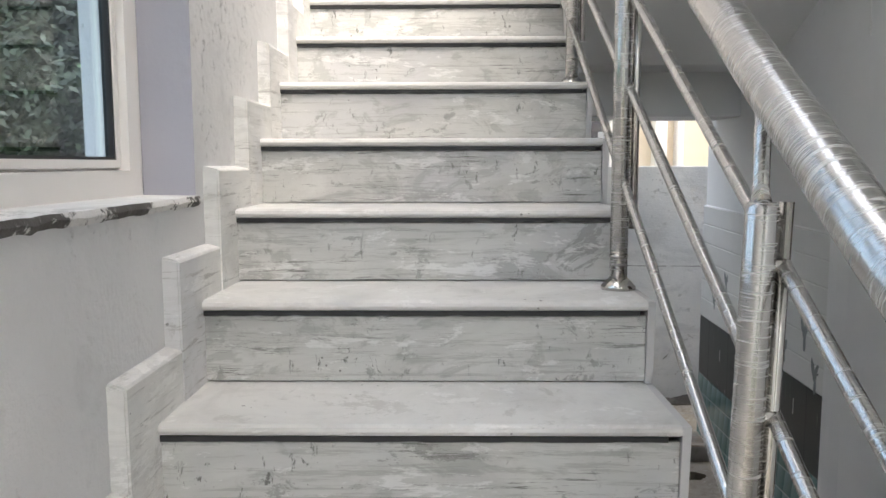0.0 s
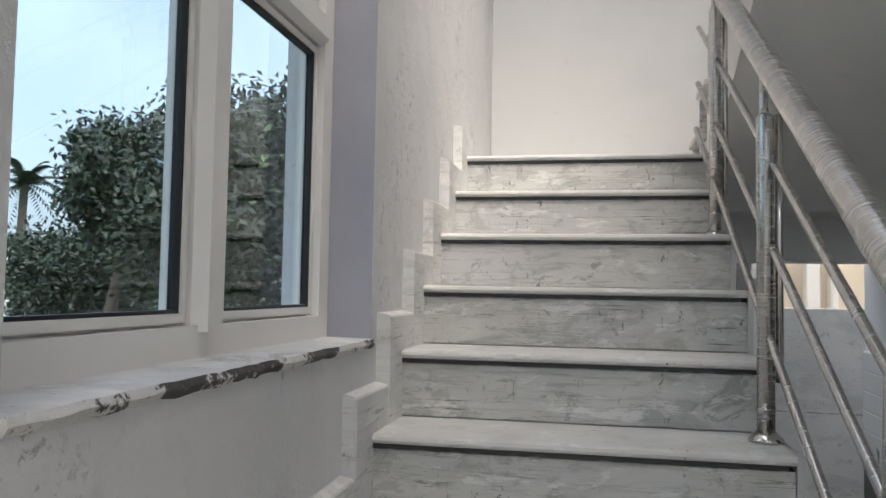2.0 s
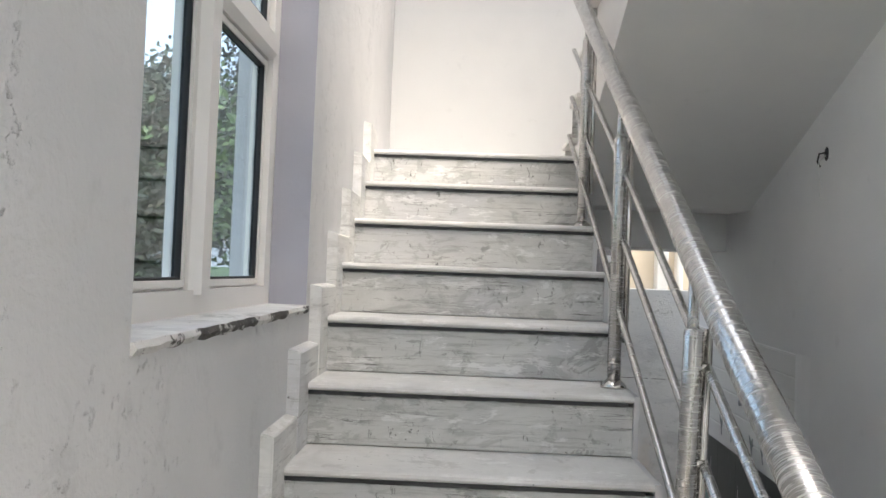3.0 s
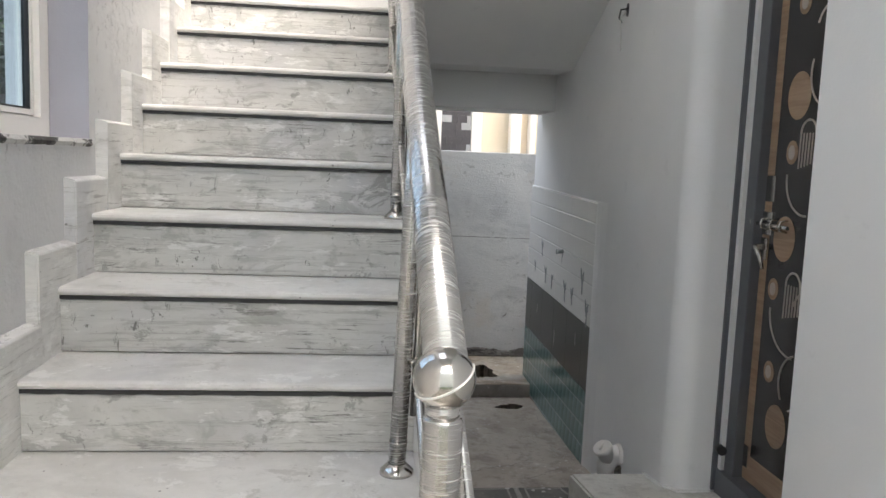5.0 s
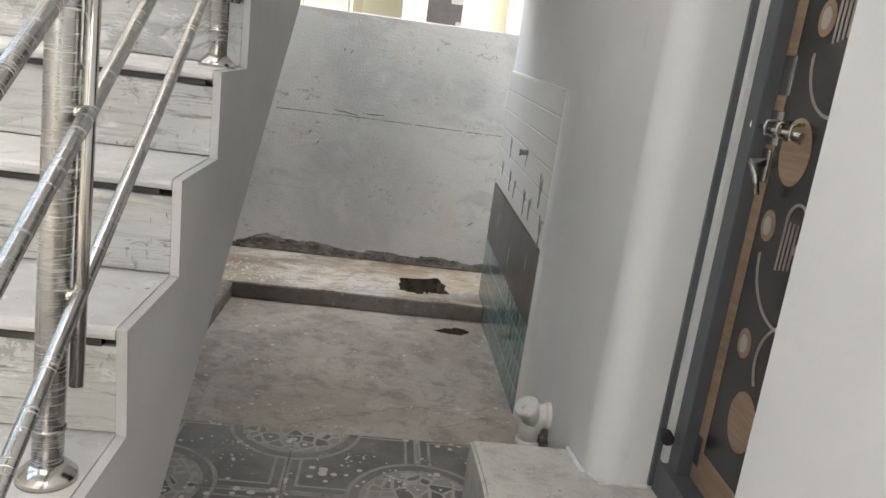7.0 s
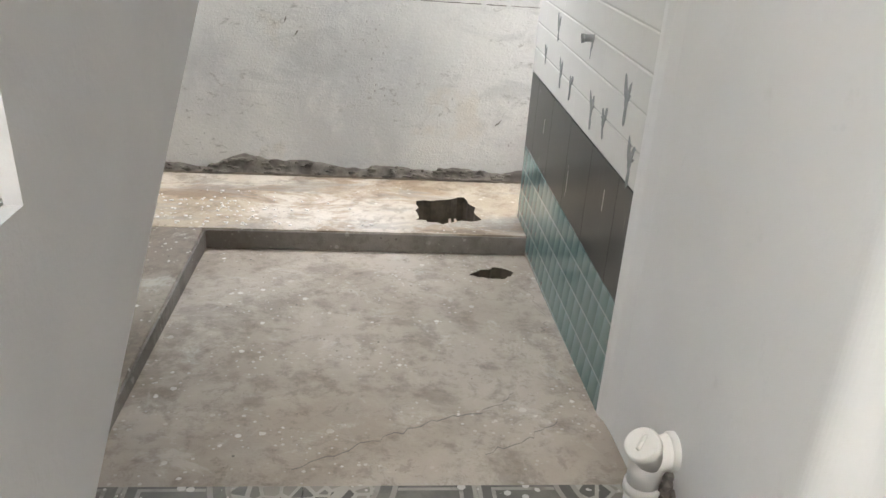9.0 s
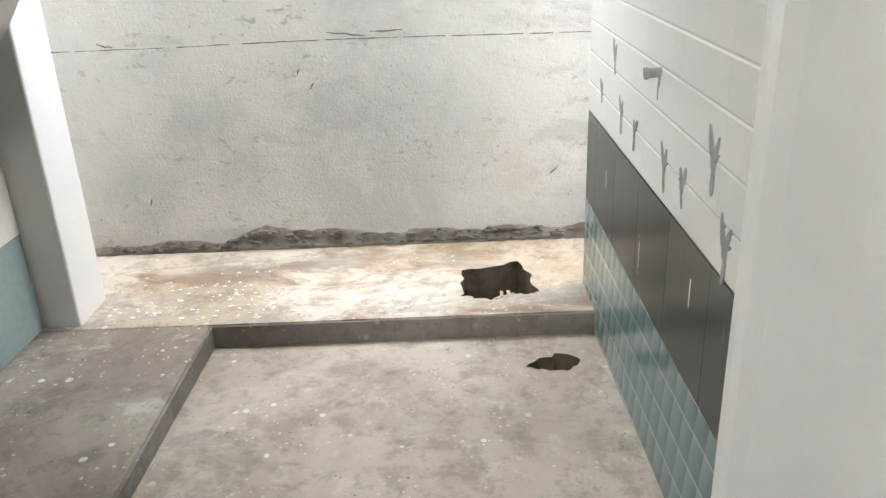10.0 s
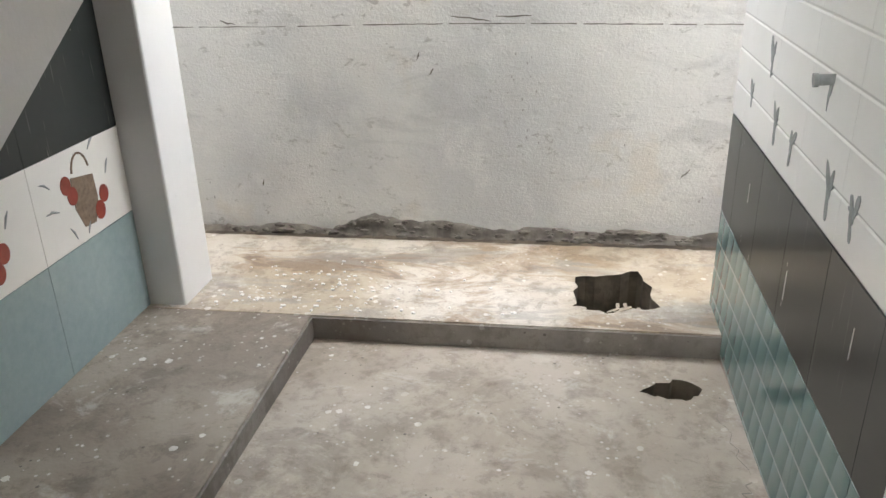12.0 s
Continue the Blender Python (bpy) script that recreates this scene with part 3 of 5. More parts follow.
structure("wall_north", box(WALL_L, 1.70, 4.05, 4.384, TOP - 0.02, 5.4), UPPER, "plain white landing wall")
bm = bmesh.new()
for b in ((WALL_R, 1.95, 1.15, 1.945, 2.43, 5.4), (WALL_R - 0.025, 1.95, -2.0, 1.15, -0.1, 5.4)):
    add_box(bm, *b)
CR = 0.09                                     # hand-rounded corner beside the door
corner = [(WALL_R + CR - CR * math.sin(radians(a)), 1.945 + CR - CR * math.cos(radians(a))) for a in range(0, 91, 6)]
prism([(1.70, 1.945)] + corner + [(WALL_R, HOUSE_END), (1.70, HOUSE_END)], "z", -0.1, 5.4, bm)
structure("wall_east", bm, WALL, "grey-white painted house wall with a recessed doorway")
structure("wall_house", box(1.70, 4.5, HOUSE_END - 0.2, HOUSE_END, -0.1, 5.4), WALL, "grey-white back wall of the house")
# South wall lies behind the whole camera path, added to limit front light.
structure("wall_south", box(-6.0, 7.0, -5.2, -5.0, -0.2, 5.0), IVORY, "unseen pale wall, added across the front to cut low front light")
structure("pilaster", box(-0.70, -0.463, 4.258, 4.50, 0.0, 1.80, 0.008), UPPER, "white painted pillar under the beam")
structure("beam", box(-0.70, WALL_R, 4.0, 4.385, 1.80, 2.14, 0.006), SOFFIT, "grey painted beam under the landing")
# Overhead slabs are unseen; their edges are set to shape the incoming light.
structure("ceiling", box(-0.80, 1.95, -1.3, 0.34, 5.4, 5.55), UPPER, "unseen upper slab, added to hold back sky light over the entrance")
structure("ceiling_2", box(-0.80, 1.95, -1.6, 0.34, 4.2, 4.35), SOFFIT, "unseen grey slab, added to cut light from the front")
structure("ceiling_3", box(-0.80, 1.95, 2.52, 4.385, 5.4, 5.55), UPPER, "unseen white slab, added to dim the landing wall")

# Two hidden walls, added to keep side light off the compound wall.
structure("wall_passage_2", box(-1.00, -0.80, 4.27, 4.385, -0.2, 5.4), COMPOUND, "unseen wall, added to block side light into the passage")
structure("wall_passage", box(-1.15, -1.00, 4.27, BACK + 0.15, -0.2, 5.4), COMPOUND, "unseen wall, added to block side light into the passage")
# compound wall with its coping, joint line and cement patches
structure("compound_wall", box(-0.85, 6, BACK, BACK + 0.15, -0.3, 1.55, 0.006), COMPOUND, "white-washed compound wall with smears and scratches")
rr = random.Random(2)
bm = bmesh.new()
xs = [-0.84 + 0.025 * i for i in range(160)]
hi = [bm.verts.new((x, BACK - 0.0015, 0.915 + 0.0022 * rr.uniform(0.2, 1.6) + 0.004 * math.sin(x * 3))) for x in xs]
lo = [bm.verts.new((x, BACK - 0.0015, 0.915 - 0.0016 * rr.uniform(0.2, 1.6) + 0.004 * math.sin(x * 3))) for x in xs]
for i in range(len(xs) - 1):
    if rr.random() > 0.12:
        bm.faces.new((hi[i], lo[i], lo[i + 1], hi[i + 1]))
structure("wall_joint", bm, PATCH, "dark joint line along the compound wall")
for y0, z0, length, lean in ((0.44, 0.95, 0.16, -0.12), (0.62, 0.945, 0.14, 0.02), (-0.52, 0.935, 0.07, -0.25), (0.30, 0.78, 0.03, 1.2), (0.35, 0.72, 0.03, 0.9), (0.02, 1.39, 0.06, -0.4), (0.47, 1.31, 0.025, 1.3), (0.51, 1.30, 0.03, 1.0), (1.38, 0.30, 0.05, 0.8), (-0.42, 0.22, 0.035, 1.3)):
    bm = bmesh.new()
    n = 7
    up, dn = [], []
    for i in range(n):
        t = i / (n - 1)
        x, z = y0 + length * t * math.cos(lean), z0 + length * t * math.sin(lean) + rr.uniform(-0.003, 0.003)
        w = 0.0026 * math.sin(math.pi * min(max(t, 0.08), 0.92)) + rr.uniform(0, 0.0014)
        up.append(bm.verts.new((x - w * math.sin(lean), BACK - 0.0015, z + w * math.cos(lean))))
        dn.append(bm.verts.new((x + w * math.sin(lean), BACK - 0.0015, z - w * math.cos(lean))))
    for i in range(n - 1):
        bm.faces.new((up[i], dn[i], dn[i + 1], up[i + 1]))
    structure("wall_scratch", bm, PATCH, "grey scratch in the whitewash")


def patch_height(x):
    """Height of the rough cement fillet along the foot of the wall."""
    h = 0.030 + 0.010 * noise.noise(Vector((x * 7, 0, 3)))
    for c, w, a in ((-0.32, 0.16, 0.02), (0.05, 0.16, 0.035), (0.24, 0.30, 0.050), (0.55, 0.25, 0.025), (0.86, 0.17, 0.035), (1.20, 0.24, 0.035), (1.6, 0.2, 0.04)):
        h += a * max(0.0, 1 - ((x - c) / w) ** 2)
    return max(0.010, h + 0.012 * noise.noise(Vector((x * 19, 2, 0))) + 0.007 * noise.noise(Vector((x * 60, 2, 7))))


bm = bmesh.new()
xs = [-0.75 + 0.0125 * i for i in range(250)]
rows = []
for x in xs:
    h = patch_height(x)
    d = 0.020 + 0.012 * noise.noise(Vector((x * 14, 5, 1)))
    rows.append([bm.verts.new(p) for p in ((x, BACK - 0.028 - d, 0.006), (x, BACK - 0.016 - d * 0.6, 0.014 + 0.006 * noise.noise(Vector((x * 40, 1, 1)))), (x, BACK - d, h * 0.55), (x, BACK - d * 0.6, h * 0.9), (x, BACK + 0.002, h))])
for a, b in zip(rows, rows[1:]):
    for k in range(4):
        bm.faces.new((a[k], b[k], b[k + 1], a[k + 1]))
bmesh.ops.recalc_face_normals(bm, faces=bm.faces)
structure("cement_fillet", bm, PATCH, "rough dark cement fillet at the foot of the wall", True)

bm = bmesh.new()
rr = random.Random(77)
for i in range(150):
    x = rr.uniform(-0.6, 1.5)
    m = bmesh.ops.create_icosphere(bm, subdivisions=1, radius=rr.uniform(0.005, 0.016))
    z = rr.uniform(0.0, 0.9) * patch_height(x)
    k = rr.uniform(1.0, 2.4)
    for v in m["verts"]:
        v.co = Vector((v.co.x * k + x, v.co.y * 0.7 + BACK - 0.020 - (0.018 if z < 0.03 else 0.0), v.co.z * 0.8 + z + 0.008))
tagged(part("cement_lumps", bm, PATCH), "small dark lumps of dried cement along the wall foot", "rubble", kind="stuff")
bm = bmesh.new()
row = [(-0.7 + 0.03 * i, 0.0035 + 0.004 * rr.random()) for i in range(86)]
near = [bm.verts.new((x, BACK - 0.056 - 2.5 * w, 0.0125)) for x, w in row]
far = [bm.verts.new((x, BACK - 0.030, 0.0125)) for x, w in row]
for k in range(len(row) - 1):
    bm.faces.new((near[k], near[k + 1], far[k + 1], far[k]))
structure("floor_joint", bm, SOIL, "thin dark gap between the fillet and the platform")

# ---- first flight ----
stairs = thing("staircase", (0, 0, 0), "pale marble-clad staircase smeared with cement, with black strips under the nosings", "staircase")
SOFF_A, SOFF_B = (2.49, 1.195), 0.64


def soffit_y(z):
    return SOFF_A[0] + (z - SOFF_A[1]) / SOFF_B


outline = [(soffit_y(-0.1), -0.1), (Y1 + 0.02, -0.1)]
for k in range(1, 13):
    outline.append((nose_y(k) + 0.02, RISE * k - 0.03))
    outline.append((nose_y(k + 1) + 0.02, RISE * k - 0.03) if k < 12 else (4.05, RISE * k - 0.03))
outline += [(4.05, 2.02), (soffit_y(2.02), 2.02)]
flank = prism(outline, "x", WALL_L - 0.004, STAIR_R - 0.020)
for v in flank.verts:
    if v.co.x > 0 and v.co.z < SOFF_A[1] + SOFF_B * (v.co.y - SOFF_A[0]) + 0.01:
        v.co.x = STAIR_R - 0.022
bmesh.ops.triangulate(flank, faces=[f for f in flank.faces if len(f.verts) > 4])
part("waist_slab", flank, GREY, stairs, "grey-white painted flank and soffit")
edge = [(soffit_y(-0.09), -0.09), (Y1 - 0.004, -0.09)]
for k in range(1, 13):
    edge.append((nose_y(k) - 0.004, RISE * k + 0.016))
    edge.append((nose_y(k + 1) - 0.004 + 0.012, RISE * k + 0.016) if k < 12 else (4.05, RISE * k + 0.016))
edge += [(4.05, 2.03), (soffit_y(2.03) - 0.02, 2.03)]
side = prism(edge, "x", STAIR_R - 0.014, STAIR_R + 0.002)
for v in side.verts:
    if v.co.z < SOFF_A[1] + SOFF_B * (v.co.y - SOFF_A[0]) + 0.04:
        v.co.x -= 0.006
bmesh.ops.triangulate(side, faces=[f for f in side.faces if len(f.verts) > 4])
part("flank_plaster", side, GREY, stairs, "grey-white painted stair flank")
rr = random.Random(6)
for k in range(1, 13):
    y, z = nose_y(k), RISE * k + 0.018
    deep = GOING + 0.02 if k < 12 else 4.05 - y
    # tread slab with a rounded, slightly worn nosing
    prof = [(y + deep, z - 0.022), (y + 0.004, z - 0.022), (y - 0.005, z - 0.018), (y - 0.008, z - 0.011), (y - 0.005, z - 0.004), (y + 0.004, z), (y + deep, z)]
    bm = prism(prof, "x", STAIR_L if k < 12 else WALL_L, STAIR_R - 0.0145 + rr.uniform(-0.001, 0.0))
    part("tread", bm, MARBLE_T, stairs)
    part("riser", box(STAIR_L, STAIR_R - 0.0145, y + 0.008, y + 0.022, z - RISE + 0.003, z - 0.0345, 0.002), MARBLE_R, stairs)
    # black strip, broken in places
    bm = box(STAIR_L + 0.004, STAIR_R - 0.022 - rr.uniform(0, 0.02), y + 0.0015, y + 0.018, z - 0.0335, z - 0.0225)
    bmesh.ops.subdivide_edges(bm, edges=[e for e in bm.edges if abs(e.verts[0].co.x - e.verts[1].co.x) > 0.5], cuts=60)
    for v in bm.verts:
        if v.co.z < z - 0.03:
            v.co.z += max(0.0, 0.0045 * noise.noise(Vector((v.co.x * 26, k * 3.7, 0))))
    part("nosing_strip", bm, STRIP, stairs, "chipped black strip under the nosing")
# stepped skirting, one slab a step
for k in range(0, 13):
    y, z = nose_y(k) - 0.135 + rr.uniform(-0.004, 0.004), RISE * k + 0.126 + rr.uniform(-0.004, 0.004)
    x1, low = STAIR_L + 0.008 + rr.uniform(0.0, 0.004), max(z - 0.34, -0.02)
    bm = prism([(WALL_L - 0.004, low), (x1, low), (x1 - 0.001, z - 0.011), (x1 - 0.005, z - 0.006), (WALL_L + 0.004, z), (WALL_L - 0.004, z)], "y", y, y + GOING + 0.012)
    bmesh.ops.bevel(bm, geom=[e for e in bm.edges if all(v.co.y < y + 0.001 for v in e.verts)], offset=0.004, segments=2, affect="EDGES")
    part("skirting_slab", bm, MARBLE_S, stairs)
for x, y, z in ((-0.50, 1.10, 0.73), (-0.46, 1.66, 1.085), (-0.47, 0.85, 0.725)):
    bm = bmesh.new()
    r = bmesh.ops.create_icosphere(bm, subdivisions=2, radius=0.008)
    for v in r["verts"]:
        v.co = Vector((v.co.x * 1.6 + x, v.co.y + y, v.co.z * 0.8 + z)) + Vector((0.002, 0.002, 0.001)) * rr.uniform(-1, 1)
    tagged(part("pebble", bm, MARBLE_T), "small white plaster crumb on a stair tread", "crumb")

# ---- return flight ----
back_stairs = thing("upper_staircase", (0, 0, 0), "upper return flight with white treads and grey soffit", "staircase")
RX0, RX1 = 0.485, WALL_R


def back_y(k):
    return 3.45 - 0.25 * (k - 14)


def back_soffit(y):
    return 2.01 + 0.45 * (3.64 - y)


outline = [(4.05, 2.02), (3.64, 2.01), (0.35, back_soffit(0.35))]
for k in range(24, 12, -1):
    if back_y(k) > 0.35:
        outline += [(max(back_y(k + 1), 0.36), RISE * k - 0.03), (back_y(k), RISE * k - 0.03)]
outline += [(back_y(13), TOP), (4.05, TOP)]
part("waist_slab", prism(outline, "x", RX0, RX1), SOFFIT, back_stairs, "grey painted soffit and flank")
for k in range(13, 25):
    y, z = back_y(k), RISE * k
    part("tread", box(RX0 - 0.045, RX1, y - 0.26, y + 0.012, z - 0.028, z, 0.005), MARBLE_T, back_stairs)
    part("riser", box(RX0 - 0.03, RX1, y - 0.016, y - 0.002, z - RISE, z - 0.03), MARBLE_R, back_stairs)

# ---- hand rails ----
RAIL_X, SLOPE = 0.388, 0.625


def rail_z(y):
    return 1.662 + 0.645 * (y - 1.0)


MIDDLE = ((0.427, 1.431, 0.6225), (0.424, 1.235, 0.61), (0.417, 0.997, 0.64))   # x and z at y = 1, slope
railing = thing("stair_railing", (RAIL_X, 0.21, 0.18), "steel stair railing, still wrapped in clear protective film", "railing")
end_y = 3.02
hand = [(0.394, y, rail_z(y)) for y in (0.8, 1.4, 2.0, 2.6, end_y)]
hand.insert(0, (0.396, 0.238, 1.188))
hand += [(RAIL_X + 0.0, end_y + 0.06, rail_z(end_y) + 0.02), (RAIL_X + 0.05, end_y + 0.10, rail_z(end_y) + 0.04), (RAIL_X + 0.12, end_y + 0.05, rail_z(end_y) + 0.08)]
part("handrail", tube(hand, 0.031, None, 24), STEEL, railing, "", True)
bm = bmesh.new()
bmesh.ops.create_uvsphere(bm, u_segments=32, v_segments=20, radius=0.041)
bmesh.ops.translate(bm, verts=bm.verts, vec=(RAIL_X, 0.21, 1.200))
ball = part("ball_finial", bm, BARE, railing, "mirror-bright steel ball", True)
band = [(RAIL_X + 0.0425 * math.cos(radians(a)), 0.21 + 0.0425 * math.sin(radians(a)), 1.200 + 0.024 * math.cos(radians(a - 20))) for a in range(180, 361, 12)]
band = [(Vector(p) - Vector((RAIL_X, 0.21, 1.200))).normalized() * 0.0415 + Vector((RAIL_X, 0.21, 1.200)) for p in band]
part("film_strap", tube(band, 0.0016, None, 6), FILLER, ball, "twisted strand of clear film", True)
part("newel_collar", tube([(RAIL_X, 0.21, 1.143), (RAIL_X, 0.21, 1.172)], 0.0215, None, 24), STEEL_V, railing, "", True)
part("newel_post", tube([(RAIL_X, 0.21, 0.18), (RAIL_X, 0.21, 1.143), (RAIL_X, 0.21, 1.147), (RAIL_X, 0.21, 1.150), (RAIL_X, 0.21, 1.152)], [0.027, 0.027, 0.027, 0.0255, 0.022], None, 24), STEEL_V, railing, "thick newel post", True)
part("base_cover", tube([(RAIL_X, 0.21, 0.18), (RAIL_X, 0.21, 0.188), (RAIL_X, 0.21, 0.20)], [0.055, 0.053, 0.031], None, 24), BARE, railing, "domed base cover", True)
for k, y, xb, xt in ((4, 1.015, 0.378, 0.397), (7, 1.835, 0.396, 0.396), (10, 2.60, 0.396, 0.396)):
    z = RISE * k + 0.018
    def lean(h):
        return xb + (xt - xb) * h / 0.78
    part("post", tube([(xb, y, z), (xt, y, z + 0.775), (xt, y, z + 0.782)], [0.0205, 0.0205, 0.017], None, 20), STEEL_V, railing, "", True)
    part("post_tube", tube([(lean(0.14) + 0.032, y + 0.004, z + 0.14), (xt + 0.032, y + 0.004, z + 0.782)], 0.0095, None, 12), BARE, railing, "", True)
    part("post_neck", tube([(xt - 0.001, y, z + 0.775), (xt - 0.003, y, z + 0.80), (0.394, y, rail_z(y) - 0.02)], [0.014, 0.0105, 0.0105], None, 14), STEEL, railing, "", True)
    part("base_cover", tube([(xb, y, z), (xb, y, z + 0.008), (xb, y, z + 0.014), (xb, y, z + 0.026)], [0.040, 0.040, 0.034, 0.0225], None, 24), BARE, railing, "domed base cover", True)
    part("post_ring", tube([(lean(0.075), y, z + 0.075), (lean(0.08), y, z + 0.080)], 0.0222, None, 20), BARE, railing, "", True)
    for x1, z1, sl in MIDDLE:
        zc = z1 + sl * (y - 1)
        part("clamp", tube([(lean(zc - z) + 0.006, y, zc), (x1 - 0.018 * (y - 1), y, zc)], [0.008, 0.011], None, 12), BARE, railing, "", True)
for x1, z1, sl in MIDDLE:
    part("middle_rail", tube([(x1 - 0.018 * (y - 1), y, z1 + sl * (y - 1)) for y in (0.21, 0.9, 1.6, 2.3, 2.98)], 0.0105, None, 14), STEEL_T, railing, "", True)
    part("clamp", tube([(RAIL_X + 0.02, 0.21, z1 - sl * 0.79), (x1 + 0.014, 0.21, z1 - sl * 0.79)], [0.008, 0.011], None, 12), BARE, railing, "", True)
up_rail = thing("upper_railing", (0.50, 3.1, TOP), "steel railing of the upper flight in clear film", "railing")
top_a, top_b = (0.505, 3.07, rail_z(end_y) + 0.10), (0.505, 0.9, rail_z(end_y) + 0.10 + 0.70 * 2.17)
part("handrail", tube([top_a, top_b], 0.028, None, 20), STEEL, up_rail, "", True)
for y in (2.95, 2.2, 1.45):
    t = (3.07 - y) / 2.17
    z1 = top_a[2] + t * (top_b[2] - top_a[2])
    k = 14 + int((3.45 - y) / 0.25)
    part("post", tube([(0.505, y, RISE * k), (0.505, y, z1 - 0.02)], 0.018, None, 16), STEEL_V, up_rail, "", True)
for off in (0.28, 0.53, 0.78):
    part("middle_rail", tube([(0.50, top_a[1], top_a[2] - off), (0.50, top_b[1], top_b[2] - off)], 0.0095, None, 12), STEEL_T, up_rail, "", True)

# ---- window ----
window = thing("window_1", (WX0, WY0, WZ0), "cream white casement window with clear panes and black gaskets", "window", kind="structure")
FX0, FX1 = -0.745, -0.672
TRANSOM = 2.27
MULL = 1.131
bm = box(FX0, FX1, WY0, WY0 + 0.065, WZ0, WZ1)
add_box(bm, FX0, FX1, WY1 - 0.065, WY1, WZ0, WZ1)
add_box(bm, FX0, FX1, WY0 + 0.065, WY1 - 0.065, WZ0, WZ0 + 0.055)
add_box(bm, FX0, FX1, WY0 + 0.065, WY1 - 0.065, WZ1 - 0.055, WZ1)
part("window_frame", bm, UPVC, window)
c = 0.028
mull = [(FX0, MULL - 0.045), (FX1 - 0.01, MULL - 0.045), (FX1 + 0.014, MULL - c), (FX1 + 0.014, MULL + c), (FX1 - 0.01, MULL + 0.045), (FX0, MULL + 0.045)]
part("mullion", prism(mull, "z", WZ0 + 0.045, WZ1 - 0.055), UPVC, window)
bar = [(FX0, TRANSOM - 0.042), (FX1 - 0.01, TRANSOM - 0.042), (FX1 + 0.012, TRANSOM - 0.026), (FX1 + 0.012, TRANSOM + 0.026), (FX1 - 0.01, TRANSOM + 0.042), (FX0, TRANSOM + 0.042)]
for y0, y1 in ((WY0 + 0.065, MULL - 0.045), (MULL + 0.045, WY1 - 0.065)):
    part("transom", prism(bar, "y", y0, y1), UPVC, window)
    for z0, z1 in ((WZ0 + 0.055, TRANSOM - 0.042), (TRANSOM + 0.042, WZ1 - 0.055)):
        e, w = 0.006, 0.022
        bm = bmesh.new()
        for b in ((y0 + e, y0 + w, z0 + e, z1 - e), (y1 - w, y1 - e, z0 + e, z1 - e), (y0 + w, y1 - w, z0 + e, z0 + w), (y0 + w, y1 - w, z1 - w, z1 - e)):
            add_box(bm, FX1 - 0.045, FX1 - 0.016, *b)
        for b in ((y0, y0 + e, z0, z1), (y1 - e, y1, z0, z1), (y0 + e, y1 - e, z0, z0 + e), (y0 + e, y1 - e, z1 - e, z1)):
            add_box(bm, FX1 - 0.060, FX1 - 0.030, *b)
        sash = part("sash", bm, UPVC, window)
        bm = bmesh.new()
        for b in ((y0 + w, y0 + w + 0.006, z0 + w, z1 - w), (y1 - w - 0.006, y1 - w, z0 + w, z1 - w), (y0 + w + 0.006, y1 - w - 0.006, z0 + w, z0 + w + 0.006), (y0 + w + 0.006, y1 - w - 0.006, z1 - w - 0.006, z1 - w)):
            add_box(bm, FX1 - 0.042, FX1 - 0.020, *b)
        part("gasket", bm, GASKET, sash, "black rubber gasket")
        pane = part("pane", box(FX1 - 0.036, FX1 - 0.031, y0 + w, y1 - w, z0 + w, z1 - w), GLASS, sash, "clear glass")
        pane.visible_shadow = False
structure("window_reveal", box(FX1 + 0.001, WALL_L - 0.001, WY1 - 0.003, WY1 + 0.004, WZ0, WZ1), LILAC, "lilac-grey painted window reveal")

# stone sill with a chipped front edge
rr = random.Random(12)
bm = bmesh.new()
n = 260
ring = []
for i in range(n + 1):
    y = WY0 + (WY1 - WY0) * i / n
    out = 0.010 + 0.004 * noise.noise(Vector((0, y * 7, 1))) - 0.010 * max(0, noise.noise(Vector((3, y * 16, 0))))
    dz = 0.004 * noise.noise(Vector((0, y * 20, 4)))
    ring.append([bm.verts.new(p) for p in ((FX1 - 0.02, y, WZ0 - 0.022), (WALL_L + out - 0.006, y, WZ0 - 0.024 + dz), (WALL_L + out + 0.002, y, WZ0 - 0.012 + dz), (WALL_L + out - 0.004, y, WZ0 - 0.002 + dz * 0.4), (FX1 - 0.02, y, WZ0 + 0.001))])
for a, b in zip(ring, ring[1:]):
    for k in range(5):
        f = bm.faces.new((a[k], b[k], b[(k + 1) % 5], a[(k + 1) % 5]))
        y = a[0].co.y
        if k in (1, 2):
            f.material_index = 1
bm.faces.new(ring[0])
bm.faces.new(ring[-1][::-1])
bmesh.ops.recalc_face_normals(bm, faces=bm.faces)
structure("window_sill", bm, (MARBLE_S, CHIP), "marble window sill with a chipped, cement-stained edge")

# ---- doorway ----
DX = 1.653
door = thing("door_1", (DX, 1.94, 0.283), "closed oak-veneered door with black laminate and inlaid discs", "door", kind="structure")
bm = box(DX, DX + 0.10, 1.845, 1.925, 0.283, 2.375, 0.003)
add_box(bm, DX, DX + 0.10, 1.165, 1.245, 0.283, 2.375, 0.003)
add_box(bm, DX, DX + 0.10, 1.245, 1.845, 2.30, 2.375, 0.003)
add_box(bm, DX - 0.02, DX + 0.10, 1.165, 1.94, 0.270, 0.370, 0.003)
part("door_frame", bm, FRAME_P, door, "dark grey painted frame")
rr = random.Random(3)
bm = bmesh.new()
cols = []
